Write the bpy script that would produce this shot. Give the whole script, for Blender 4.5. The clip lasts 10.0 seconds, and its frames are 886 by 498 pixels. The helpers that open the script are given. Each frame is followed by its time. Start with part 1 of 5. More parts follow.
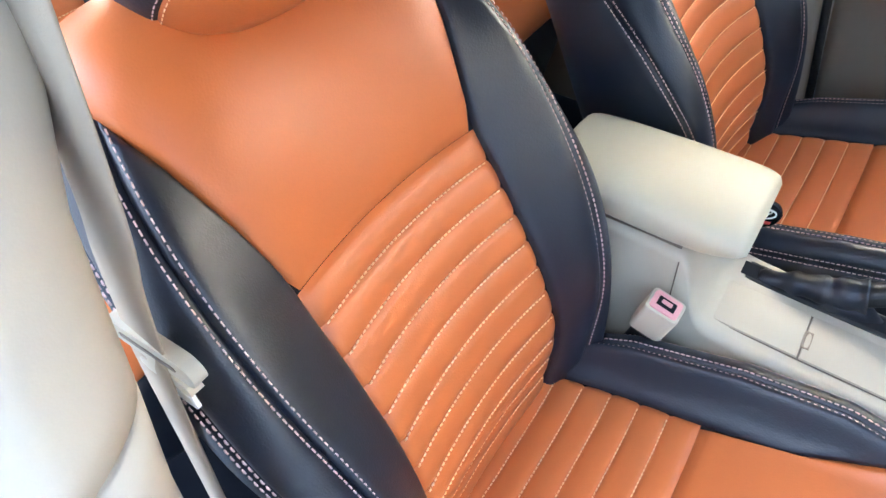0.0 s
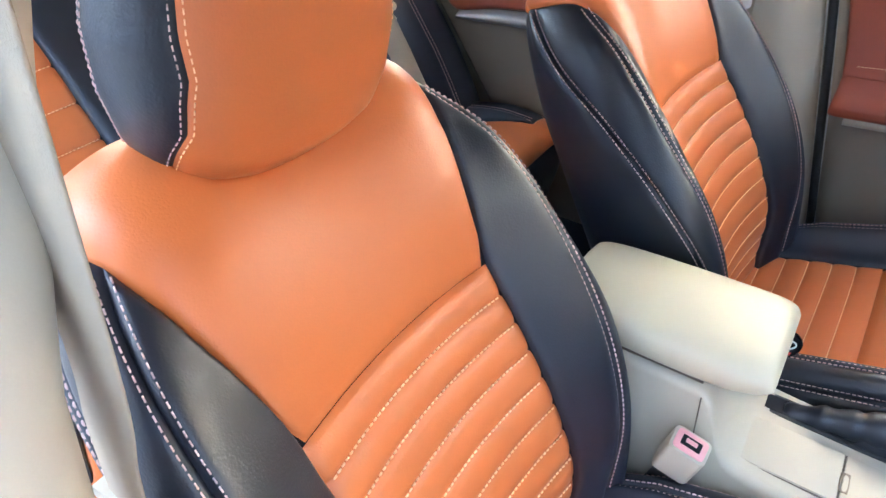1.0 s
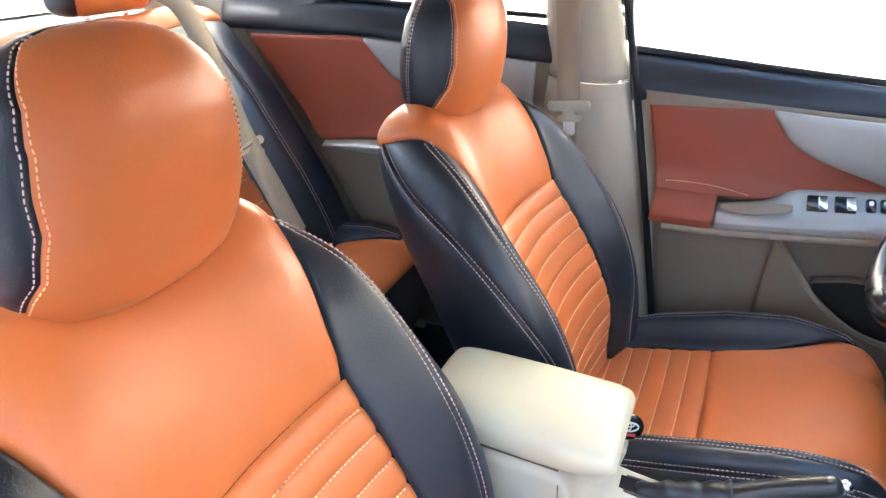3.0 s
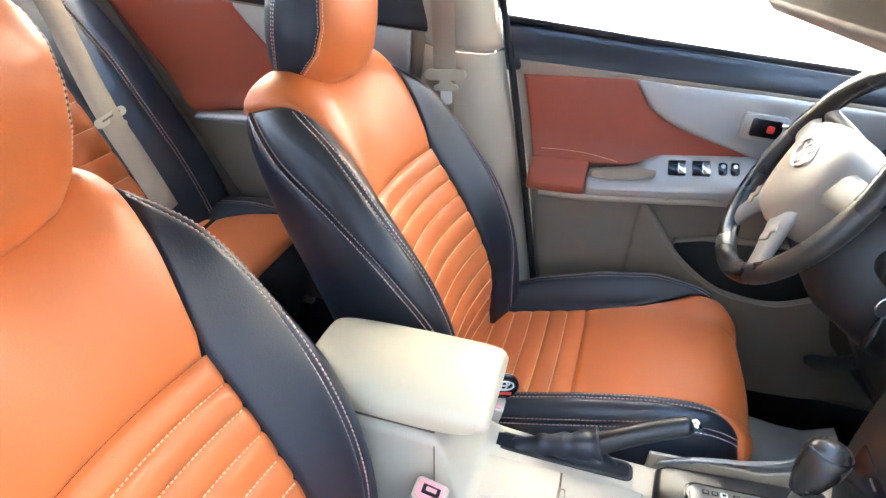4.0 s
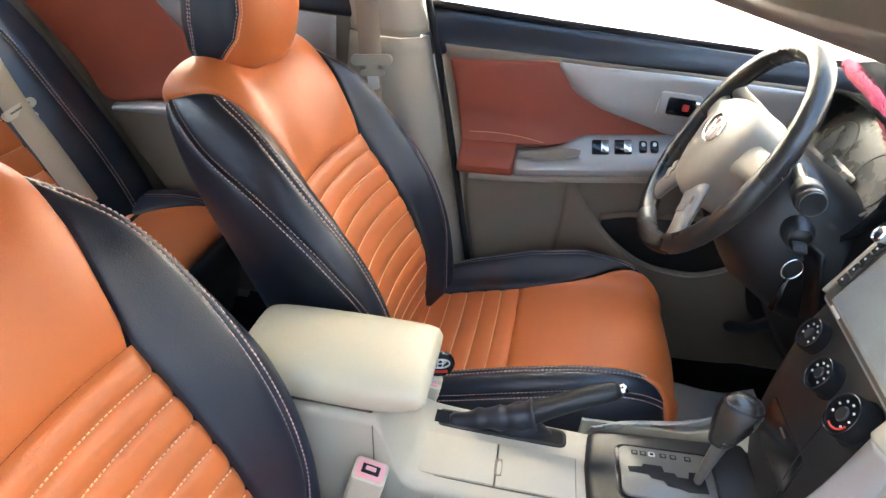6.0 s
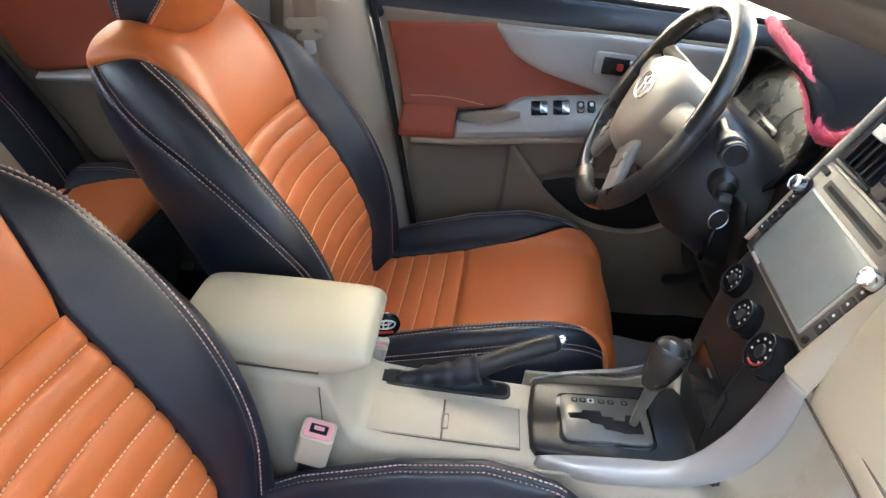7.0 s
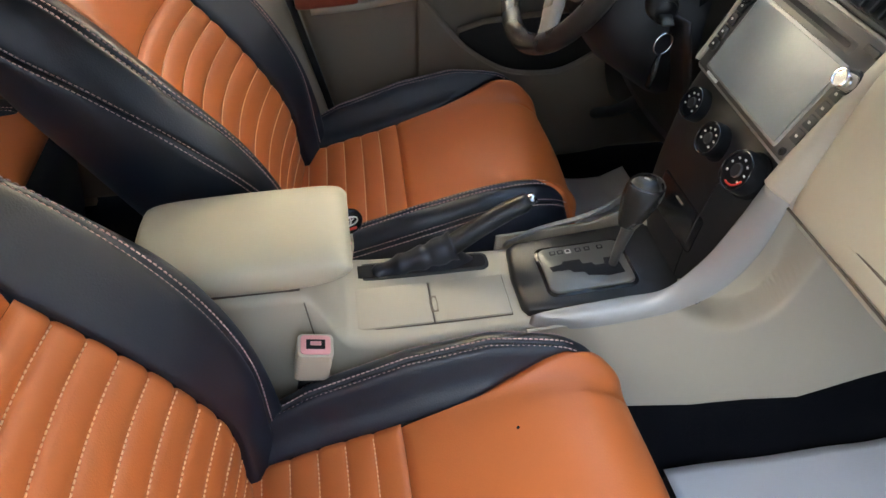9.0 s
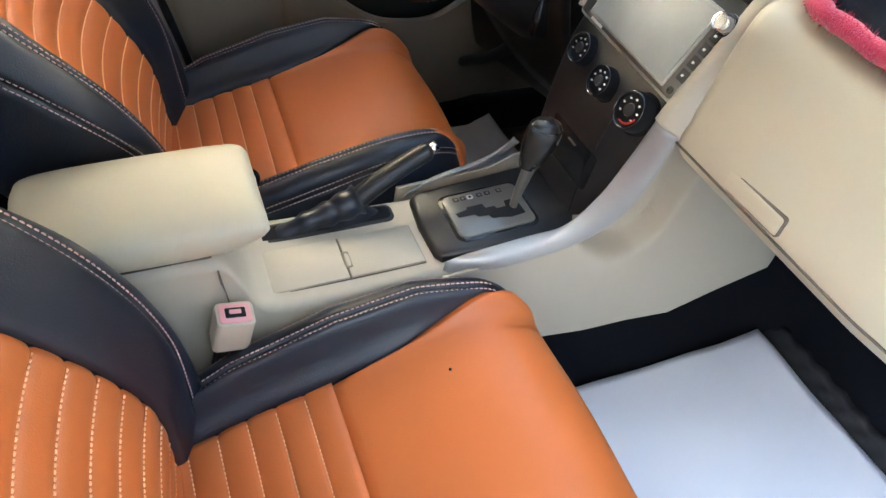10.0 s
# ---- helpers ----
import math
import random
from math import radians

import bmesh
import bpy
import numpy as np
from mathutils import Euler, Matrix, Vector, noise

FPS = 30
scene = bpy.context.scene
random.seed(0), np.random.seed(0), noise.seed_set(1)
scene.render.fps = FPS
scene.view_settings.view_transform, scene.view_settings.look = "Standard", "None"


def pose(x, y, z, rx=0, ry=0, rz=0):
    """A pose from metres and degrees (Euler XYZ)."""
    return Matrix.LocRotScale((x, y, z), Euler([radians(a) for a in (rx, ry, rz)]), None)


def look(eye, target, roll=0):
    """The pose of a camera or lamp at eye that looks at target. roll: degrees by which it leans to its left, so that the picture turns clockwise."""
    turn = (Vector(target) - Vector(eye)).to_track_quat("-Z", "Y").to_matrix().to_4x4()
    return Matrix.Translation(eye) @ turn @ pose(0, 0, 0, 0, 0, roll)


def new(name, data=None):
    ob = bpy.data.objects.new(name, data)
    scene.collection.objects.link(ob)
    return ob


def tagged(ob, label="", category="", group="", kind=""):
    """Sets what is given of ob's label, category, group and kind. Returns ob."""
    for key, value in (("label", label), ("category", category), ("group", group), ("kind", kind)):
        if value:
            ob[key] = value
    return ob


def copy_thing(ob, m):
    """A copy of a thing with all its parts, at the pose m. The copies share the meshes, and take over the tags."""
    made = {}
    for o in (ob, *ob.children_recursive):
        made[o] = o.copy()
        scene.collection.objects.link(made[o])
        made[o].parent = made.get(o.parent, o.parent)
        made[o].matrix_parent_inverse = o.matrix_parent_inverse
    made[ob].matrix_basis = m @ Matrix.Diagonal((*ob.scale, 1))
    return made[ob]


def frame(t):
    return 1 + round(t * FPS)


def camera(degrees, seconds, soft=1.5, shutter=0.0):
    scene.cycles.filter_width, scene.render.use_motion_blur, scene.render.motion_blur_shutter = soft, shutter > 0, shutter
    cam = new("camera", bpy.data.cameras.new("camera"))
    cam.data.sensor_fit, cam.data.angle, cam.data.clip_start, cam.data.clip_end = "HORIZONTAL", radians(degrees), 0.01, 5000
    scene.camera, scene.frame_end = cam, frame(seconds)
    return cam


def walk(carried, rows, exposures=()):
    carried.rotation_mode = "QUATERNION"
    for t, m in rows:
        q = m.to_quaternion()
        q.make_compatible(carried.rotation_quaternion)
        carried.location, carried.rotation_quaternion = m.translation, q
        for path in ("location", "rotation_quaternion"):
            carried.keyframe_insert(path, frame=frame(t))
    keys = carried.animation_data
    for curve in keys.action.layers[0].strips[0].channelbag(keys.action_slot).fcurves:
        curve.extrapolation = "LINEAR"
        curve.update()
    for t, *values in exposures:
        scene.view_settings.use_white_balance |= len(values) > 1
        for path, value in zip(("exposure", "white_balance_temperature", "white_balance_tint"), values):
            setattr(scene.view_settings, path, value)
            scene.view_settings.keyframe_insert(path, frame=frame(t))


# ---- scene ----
cam = camera(69.4, 10.0)
PATH = [
    (0, (0.16, -0.678, 1.075), (-0.606, 0.422, -0.41), -0.5),
    (0.5, (0.141, -0.665, 1.069), (-0.7, 0.545, -0.282), -0.7),
    (1, (0.13, -0.659, 1.077), (-0.765, 0.642, -0.151), -0.4),
    (1.5, (0.117, -0.66, 1.086), (-0.778, 0.761, 0.0), 0.6),
    (2, (0.113, -0.664, 1.099), (-0.701, 0.876, 0.116), 1.1),
    (2.5, (0.14, -0.676, 1.105), (-0.602, 0.931, 0.174), 1.9),
    (2.7, (0.165, -0.685, 1.123), (-0.572, 0.924, 0.192), 1.6),
    (3.8, (0.223, -0.675, 1.113), (-0.229, 1.01, 0.134), 4.3),
    (4, (0.232, -0.672, 1.113), (-0.164, 1.02, 0.123), 4.6),
    (4.5, (0.217, -0.665, 1.102), (-0.039, 1.054, 0.113), 5.5),
    (5, (0.232, -0.666, 1.104), (-0.017, 1.043, 0.096), 5.5),
    (5.2, (0.229, -0.668, 1.102), (0.002, 1.051, 0.104), 5.3),
    (6.3, (0.254, -0.69, 1.107), (0.063, 1.03, 0.103), 5.5),
    (6.5, (0.255, -0.692, 1.105), (0.115, 1.015, 0.073), 5.7),
    (7, (0.27, -0.7, 1.103), (0.217, 0.99, 0.035), 6.0),
    (7.5, (0.275, -0.687, 1.103), (0.267, 0.954, -0.04), 4.9),
    (8, (0.281, -0.685, 1.101), (0.195, 0.925, -0.083), 3.8),
    (8.5, (0.276, -0.686, 1.103), (0.228, 0.925, -0.08), 2.4),
    (8.8, (0.251, -0.658, 1.09), (0.365, 0.864, -0.203), 2.2),
    (9, (0.182, -0.645, 1.089), (0.436, 0.775, -0.296), 1.3),
    (9.2, (0.14, -0.635, 1.079), (0.538, 0.708, -0.348), 2.7),
    (9.5, (0.089, -0.633, 1.083), (0.753, 0.547, -0.388), 8.7),
    (10, (0.089, -0.625, 1.079), (0.786, 0.567, -0.368), 10.9),
]
EXPOSURES = [(t, e, k, 10) for t, e, k in ((0.0, 4.43, 6450), (1.0, 4.54, 6450), (2.5, 4.68, 6550), (4.0, 4.90, 6700), (5.0, 4.85, 6750), (6.5, 4.22, 7050), (7.5, 4.07, 7100), (8.5, 3.70, 7450), (9.0, 3.65, 7600), (9.5, 3.94, 7450), (10.0, 4.03, 7450))]
walk(cam, [(t, look(eye, target, roll)) for t, eye, target, roll in PATH], EXPOSURES)
# ================= world, light =================
world = bpy.data.worlds.new("sky")
scene.world = world
world.use_nodes = True
_nt = world.node_tree
_bg = _nt.nodes["Background"]
_sky = _nt.nodes.new("ShaderNodeTexSky")
_sky.sky_type = "NISHITA"
_sky.sun_disc = False
_sky.sun_elevation = radians(22)
_sky.sun_rotation = radians(213)
_nt.links.new(_sky.outputs[0], _bg.inputs[0])
_bg.inputs[1].default_value = 0.15

_sun = bpy.data.lights.new("sun", "SUN")
_sun.energy, _sun.angle, _sun.color = 3.0, radians(0.6), (1.0, 0.95, 0.88)
sun = new("sun", _sun)
sun.matrix_world = look((math.sin(radians(213)) * 8.83, math.cos(radians(213)) * 8.83, 3.57), (0, 0, 0))


# ================= materials =================
def node_mat(name):
    m = bpy.data.materials.new(name)
    m.use_nodes = True
    nt = m.node_tree
    return m, nt, nt.nodes["Principled BSDF"]


def add(nt, kind, **kw):
    n = nt.nodes.new(kind)
    for k, v in kw.items():
        n.inputs[k].default_value = v
    return n


def surface(name, colour, rough=0.5, metal=0.0, vary=0.12, grain=250.0, bump=0.15, depth=0.0006, patch=6.0, coat=0.0, spec=0.5, rvary=0.12, leather=False, sheen=0.0):
    """A base colour that varies at two scales, uneven gloss and a fine relief."""
    m, nt, b = node_mat(name)
    tc = nt.nodes.new("ShaderNodeTexCoord")
    n1 = add(nt, "ShaderNodeTexNoise", Scale=patch, Detail=4.0, Roughness=0.6)
    n2 = add(nt, "ShaderNodeTexNoise", Scale=grain, Detail=3.0)
    for n in (n1, n2):
        nt.links.new(tc.outputs["Object"], n.inputs["Vector"])
    mix = nt.nodes.new("ShaderNodeMix")
    mix.data_type = "RGBA"
    lo = [c * (1 - vary) for c in colour]
    hi = [min(1, c * (1 + vary)) for c in colour]
    mix.inputs[6].default_value, mix.inputs[7].default_value = (*lo, 1), (*hi, 1)
    comb = nt.nodes.new("ShaderNodeMath")
    comb.operation = "MULTIPLY_ADD"
    comb.inputs[1].default_value = 0.35
    nt.links.new(n2.outputs[0], comb.inputs[0])
    sc = nt.nodes.new("ShaderNodeMath")
    sc.operation = "MULTIPLY"
    sc.inputs[1].default_value = 0.65
    nt.links.new(n1.outputs[0], sc.inputs[0])
    nt.links.new(sc.outputs[0], comb.inputs[2])
    nt.links.new(comb.outputs[0], mix.inputs[0])
    nt.links.new(mix.outputs[2], b.inputs["Base Color"])
    mr = nt.nodes.new("ShaderNodeMapRange")
    mr.inputs[1].default_value, mr.inputs[2].default_value = 0.3, 0.7
    mr.inputs[3].default_value, mr.inputs[4].default_value = rough * (1 - rvary), min(1, rough * (1 + rvary))
    nt.links.new(n1.outputs[0], mr.inputs[0])
    nt.links.new(mr.outputs[0], b.inputs["Roughness"])
    b.inputs["Metallic"].default_value = metal
    b.inputs["Specular IOR Level"].default_value = spec
    b.inputs["Coat Weight"].default_value = coat
    b.inputs["Sheen Weight"].default_value = sheen
    if bump:
        bp = nt.nodes.new("ShaderNodeBump")
        bp.inputs["Strength"].default_value, bp.inputs["Distance"].default_value = bump, depth
        if leather:
            v = add(nt, "ShaderNodeTexVoronoi", Scale=grain)
            v.feature = "SMOOTH_F1"
            nt.links.new(tc.outputs["Object"], v.inputs["Vector"])
            ad = nt.nodes.new("ShaderNodeMath")
            ad.operation = "ADD"
            nt.links.new(v.outputs["Distance"], ad.inputs[0])
            nt.links.new(n2.outputs[0], ad.inputs[1])
            nt.links.new(ad.outputs[0], bp.inputs["Height"])
        else:
            nt.links.new(n2.outputs[0], bp.inputs["Height"])
        nt.links.new(bp.outputs[0], b.inputs["Normal"])
    return m


M = {}
M["orange"] = surface("orange_leather", (0.57, 0.148, 0.040), 0.42, vary=0.07, grain=520, bump=0.22, depth=0.0005, leather=True)
M["dark"] = surface("dark_leather", (0.0100, 0.0128, 0.0205), 0.41, vary=0.15, grain=520, bump=0.3, depth=0.0005, leather=True, spec=0.55)
M["core"] = surface("black_cloth", (0.006, 0.006, 0.008), 0.85, vary=0.2, grain=900)
M["red"] = surface("rust_leather", (0.30, 0.060, 0.026), 0.5, vary=0.08, grain=520, bump=0.22, depth=0.0005, leather=True)
M["thread_pink"] = surface("pale_thread", (0.62, 0.42, 0.38), 0.7, vary=0.1, bump=0)
M["thread_orange"] = surface("orange_thread", (0.92, 0.55, 0.30), 0.7, vary=0.1, bump=0)
M["beige"] = surface("beige_plastic", (0.47, 0.415, 0.315), 0.5, vary=0.05, grain=700, bump=0.2, depth=0.0004)
# lighter copy of the pillar beige, for the well-lit near pillar
M["cream"] = surface("lit_pillar_plastic", (0.47, 0.42, 0.335), 0.5, vary=0.05, grain=700, bump=0.2, depth=0.0004)
M["beige_soft"] = surface("cream_vinyl", (0.53, 0.48, 0.35), 0.42, vary=0.05, grain=600, bump=0.2, depth=0.0004, leather=True)
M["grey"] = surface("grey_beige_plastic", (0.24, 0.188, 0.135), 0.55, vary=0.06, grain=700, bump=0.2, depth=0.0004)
M["brown"] = surface("taupe_plastic", (0.13, 0.10, 0.075), 0.55, vary=0.08, grain=700, bump=0.25, depth=0.0005)
M["silver"] = surface("silver_paint", (0.37, 0.36, 0.335), 0.35, metal=0.3, vary=0.06, grain=900, bump=0.05)
M["chrome"] = surface("chrome", (0.8, 0.8, 0.82), 0.12, metal=1.0, vary=0.04, bump=0)
M["black"] = surface("black_plastic", (0.016, 0.0158, 0.0165), 0.38, vary=0.15, grain=700, bump=0.2, depth=0.0004)
M["matte"] = surface("matte_black", (0.013, 0.013, 0.0135), 0.92, vary=0.2, grain=500, bump=0.3, depth=0.0008, spec=0.08)
M["gloss"] = surface("gloss_black", (0.012, 0.012, 0.014), 0.18, vary=0.1, bump=0)
M["charcoal"] = surface("charcoal_plastic", (0.030, 0.030, 0.030), 0.5, vary=0.12, grain=700, bump=0.2, depth=0.0004)
M["rubber"] = surface("black_rubber", (0.008, 0.008, 0.010), 0.6, vary=0.2, grain=300, bump=0.3)
M["carpet"] = surface("black_carpet", (0.008, 0.009, 0.012), 0.95, vary=0.5, grain=900, bump=0.8, depth=0.003, spec=0.1)
M["paper"] = surface("white_paper", (0.72, 0.74, 0.78), 0.75, vary=0.03, grain=300, bump=0.05)
M["webbing"] = surface("belt_webbing", (0.36, 0.29, 0.215), 0.75, vary=0.1, grain=1200, bump=0.5, depth=0.0008)
M["fluff"] = surface("red_fluff", (0.60, 0.025, 0.08), 0.9, vary=0.3, grain=600, bump=0.8, depth=0.003, sheen=0.4)
M["pink"] = surface("pink_plastic", (0.72, 0.33, 0.33), 0.45, vary=0.06, bump=0)
M["redplastic"] = surface("red_plastic", (0.6, 0.03, 0.02), 0.4, bump=0)
M["screen"] = surface("screen_glass", (0.27, 0.29, 0.27), 0.22, vary=0.12, patch=25, bump=0)
M["white"] = surface("white_plastic", (0.75, 0.74, 0.7), 0.45, vary=0.04, bump=0)
M["wheel"] = surface("wheel_leather", (0.028, 0.025, 0.022), 0.27, vary=0.2, grain=600, bump=0.25, leather=True)
M["hub"] = surface("taupe_hub", (0.33, 0.295, 0.24), 0.42, vary=0.08, grain=700, bump=0.2)
M["headliner"] = surface("headliner_cloth", (0.50, 0.45, 0.37), 0.95, vary=0.06, grain=900, bump=0.4)
# pillar beige with the far side's shade put into its colour
M["taupe"] = surface("shaded_beige_plastic", (0.43, 0.375, 0.29), 0.5, vary=0.05, grain=700, bump=0.2, depth=0.0004)
# brown taken near black: under-dash and pocket shade is in the colour
M["shade_brown"] = surface("shade_brown_plastic", (0.022, 0.018, 0.015), 0.5, vary=0.1, grain=700, bump=0.2, depth=0.0004)
M["unit"] = surface("stereo_grey", (0.11, 0.105, 0.095), 0.32, metal=0.3, vary=0.08, grain=900, bump=0.05)
M["gate"] = surface("satin_gate_plate", (0.17, 0.165, 0.15), 0.30, metal=0.35, vary=0.06, grain=900, bump=0.05)
M["olive"] = surface("scuffed_olive_lens", (0.040, 0.038, 0.031), 0.28, vary=0.25, patch=18, grain=90, bump=0.1)
M["concrete"] = surface("pale_concrete", (0.33, 0.32, 0.30), 0.9, vary=0.1, grain=40, patch=0.4, bump=0.3, depth=0.004)
# blue chosen to cool the light entering by the doorway
M["shade_face"] = surface("blue_shade_face", (0.23, 0.31, 0.43), 0.9, vary=0.08, grain=60, patch=0.7, bump=0.2, depth=0.003)
# warm pale tone chosen for the light this added wall reflects
M["bounce_face"] = surface("pale_bounce_face", (0.80, 0.74, 0.64), 0.9, vary=0.06, grain=60, patch=0.7, bump=0.2, depth=0.003)
M["paint"] = surface("silver_body_paint", (0.45, 0.46, 0.47), 0.25, metal=0.3, vary=0.03, bump=0, coat=0.6)
_m, _n, _b = node_mat("window_glass")
_b.inputs["Base Color"].default_value = (0.94, 0.97, 0.95, 1)
_b.inputs["Transmission Weight"].default_value, _b.inputs["Roughness"].default_value, _b.inputs["IOR"].default_value = 1.0, 0.0, 1.45
M["glass"] = _m


# ================= mesh helpers =================
def mesh_ob(name, verts, faces, mat, parent=None, label="", smooth=True):
    me = bpy.data.meshes.new(name)
    me.from_pydata([tuple(map(float, v)) for v in verts], [], faces)
    me.materials.append(M[mat] if isinstance(mat, str) else mat)
    if smooth:
        me.polygons.foreach_set("use_smooth", [True] * len(me.polygons))
    me.update()
    ob = new(name, me)
    if parent is not None:
        ob.parent = parent
    if label:
        tagged(ob, label)
    return ob


def bm_ob(name, bm, mat, parent=None, label="", smooth=True, angle=None):
    bmesh.ops.recalc_face_normals(bm, faces=bm.faces)
    me = bpy.data.meshes.new(name)
    bm.to_mesh(me)
    bm.free()
    me.materials.append(M[mat])
    if smooth:
        me.shade_smooth()
        if angle is not None:
            me.set_sharp_from_angle(angle=radians(angle))
    ob = new(name, me)
    if parent is not None:
        ob.parent = parent
    if label:
        tagged(ob, label)
    return ob


def thing(name, label, category, loc=(0, 0, 0), group="", kind=""):
    e = new(name)
    e.location = loc
    e.empty_display_size = 0.05
    return tagged(e, label, category, group, kind)


def grid_faces(na, nb, off=0, wrap=False):
    f = []
    for i in range(na - 1 + (1 if wrap else 0)):
        for j in range(nb - 1):
            a, b = off + i * nb + j, off + ((i + 1) % na) * nb + j
            f.append((a, b, b + 1, a + 1))
    return f


def lattice(name, fn, us, vs, mat, parent=None, label="", thick=0.0, smooth=True):
    """A sheet through fn(u, v), with a thickness to its back where one is given."""
    na, nb = len(us), len(vs)
    top = np.array([[fn(u, v) for v in vs] for u in us], float)
    verts, faces = top.reshape(-1, 3), grid_faces(na, nb)
    if thick:
        du, dv = np.gradient(top, axis=0), np.gradient(top, axis=1)
        n = np.cross(du, dv)
        n /= np.linalg.norm(n, axis=2, keepdims=True) + 1e-12
        low = (top - n * thick).reshape(-1, 3)
        k = na * nb
        faces += [tuple(k + i for i in reversed(f)) for f in grid_faces(na, nb)]
        ring = [i * nb for i in range(na)] + [(na - 1) * nb + j for j in range(1, nb)] + [i * nb + nb - 1 for i in range(na - 2, -1, -1)] + [j for j in range(nb - 2, 0, -1)]
        for a, b in zip(ring, ring[1:] + ring[:1]):
            faces.append((b, a, k + a, k + b))
        verts = np.concatenate([verts, low])
    return mesh_ob(name, verts, faces, mat, parent, label, smooth)


def catmull(pts, t):
    """A smooth curve through pts, at t from 0 to len(pts) - 1."""
    pts = np.asarray(pts, float)
    n = len(pts)
    t = min(max(t, 0.0), n - 1 - 1e-9)
    i = int(t)
    f = t - i
    p1, p2 = pts[i], pts[min(i + 1, n - 1)]
    p0 = pts[i - 1] if i else 2 * p1 - p2
    p3 = pts[i + 2] if i + 2 < n else 2 * p2 - p1
    return 0.5 * (2 * p1 + (p2 - p0) * f + (2 * p0 - 5 * p1 + 4 * p2 - p3) * f * f + (3 * p1 - p0 - 3 * p2 + p3) * f ** 3)


def smooth_curve(pts, n):
    return np.array([catmull(pts, t) for t in np.linspace(0, len(pts) - 1, n)])


def box_bm(size, at=(0, 0, 0), bevel=0.0, seg=2, rot=None, bm=None):
    bm = bm or bmesh.new()
    m = Matrix.Translation(at) @ (rot.to_4x4() if rot is not None else Matrix()) @ Matrix.Diagonal((*size, 1))
    r = bmesh.ops.create_cube(bm, size=1.0, matrix=m)
    if bevel:
        ed = list({e for v in r["verts"] for e in v.link_edges})
        bmesh.ops.bevel(bm, geom=ed, offset=bevel, segments=seg, affect="EDGES", profile=0.5)
    return bm


def prism(name, outline, mat, parent, frame_m, depth, bevel=0.0, label="", seg=2, smooth=True):
    """A flat outline (local x, y) pushed out by depth along local z, laid by the matrix frame_m."""
    bm = bmesh.new()
    vs = [bm.verts.new((x, y, 0)) for x, y in outline]
    f = bm.faces.new(vs)
    r = bmesh.ops.extrude_face_region(bm, geom=[f])
    top = [v for v in r["geom"] if isinstance(v, bmesh.types.BMVert)]
    bmesh.ops.translate(bm, vec=(0, 0, depth), verts=top)
    if bevel:
        tf = [g for g in r["geom"] if isinstance(g, bmesh.types.BMFace)]
        ed = [e for e in tf[0].edges]
        bmesh.ops.bevel(bm, geom=ed, offset=bevel, segments=seg, affect="EDGES", profile=0.5)
    bm.transform(frame_m)
    return bm_ob(name, bm, mat, parent, label, smooth, 35)


def rounded(w, h, r, n=5, cx=0.0, cy=0.0):
    pts = []
    for sx, sy, a0 in ((1, 1, 0), (-1, 1, 90), (-1, -1, 180), (1, -1, 270)):
        for k in range(n + 1):
            a = radians(a0 + 90 * k / n)
            pts.append((cx + sx * (w / 2 - r) + r * math.cos(a), cy + sy * (h / 2 - r) + r * math.sin(a)))
    return pts


def tube(name, pts, radius, mat, parent=None, label="", sides=10, closed=False, squash=1.0, caps=True):
    """A tube along pts; radius is one number or one for each point."""
    pts = np.asarray(pts, float)
    n = len(pts)
    rad = np.broadcast_to(np.asarray(radius, float), (n,))
    tan = np.roll(pts, -1, 0) - np.roll(pts, 1, 0) if closed else np.gradient(pts, axis=0)
    tan /= np.linalg.norm(tan, axis=1, keepdims=True)
    ref = np.array([0, 0, 1.0]) if abs(tan[0][2]) < 0.9 else np.array([1.0, 0, 0])
    verts = []
    prev = np.cross(tan[0], ref)
    for p, t, r in zip(pts, tan, rad):
        b = prev - t * (prev @ t)
        b /= np.linalg.norm(b)
        prev = b
        c = np.cross(t, b)
        for k in range(sides):
            a = 2 * math.pi * k / sides
            verts.append(p + r * (math.cos(a) * b + squash * math.sin(a) * c))
    faces = []
    for i in range(n if closed else n - 1):
        for k in range(sides):
            a, b2 = i * sides, ((i + 1) % n) * sides
            faces.append((a + k, a + (k + 1) % sides, b2 + (k + 1) % sides, b2 + k))
    if caps and not closed:
        faces += [tuple(reversed(range(sides))), tuple(range((n - 1) * sides, n * sides))]
    return mesh_ob(name, verts, faces, mat, parent, label)


def lathe(name, prof, mat, parent, m, sides=28, label="", angle=35):
    """A turned piece: prof of (radius, height) about local z, laid by m."""
    bm = bmesh.new()
    rows = []
    for r, h in prof:
        if r < 1e-6:
            rows.append([bm.verts.new((0, 0, h))])
        else:
            rows.append([bm.verts.new((r * math.cos(2 * math.pi * k / sides), r * math.sin(2 * math.pi * k / sides), h)) for k in range(sides)])
    for a, b in zip(rows, rows[1:]):
        for k in range(sides):
            q = [a[k % len(a)], a[(k + 1) % sides % len(a)], b[(k + 1) % sides % len(b)], b[k % len(b)]]
            q = list(dict.fromkeys(q))
            if len(q) > 2:
                bm.faces.new(q)
    bm.transform(m)
    return bm_ob(name, bm, mat, parent, label, True, angle)


def axes_m(origin, x, y):
    """A frame with local x and y along the given ways."""
    x = Vector(x).normalized()
    z = x.cross(Vector(y)).normalized()
    y = z.cross(x)
    m = Matrix((x, y, z)).transposed().to_4x4()
    m.translation = origin
    return m


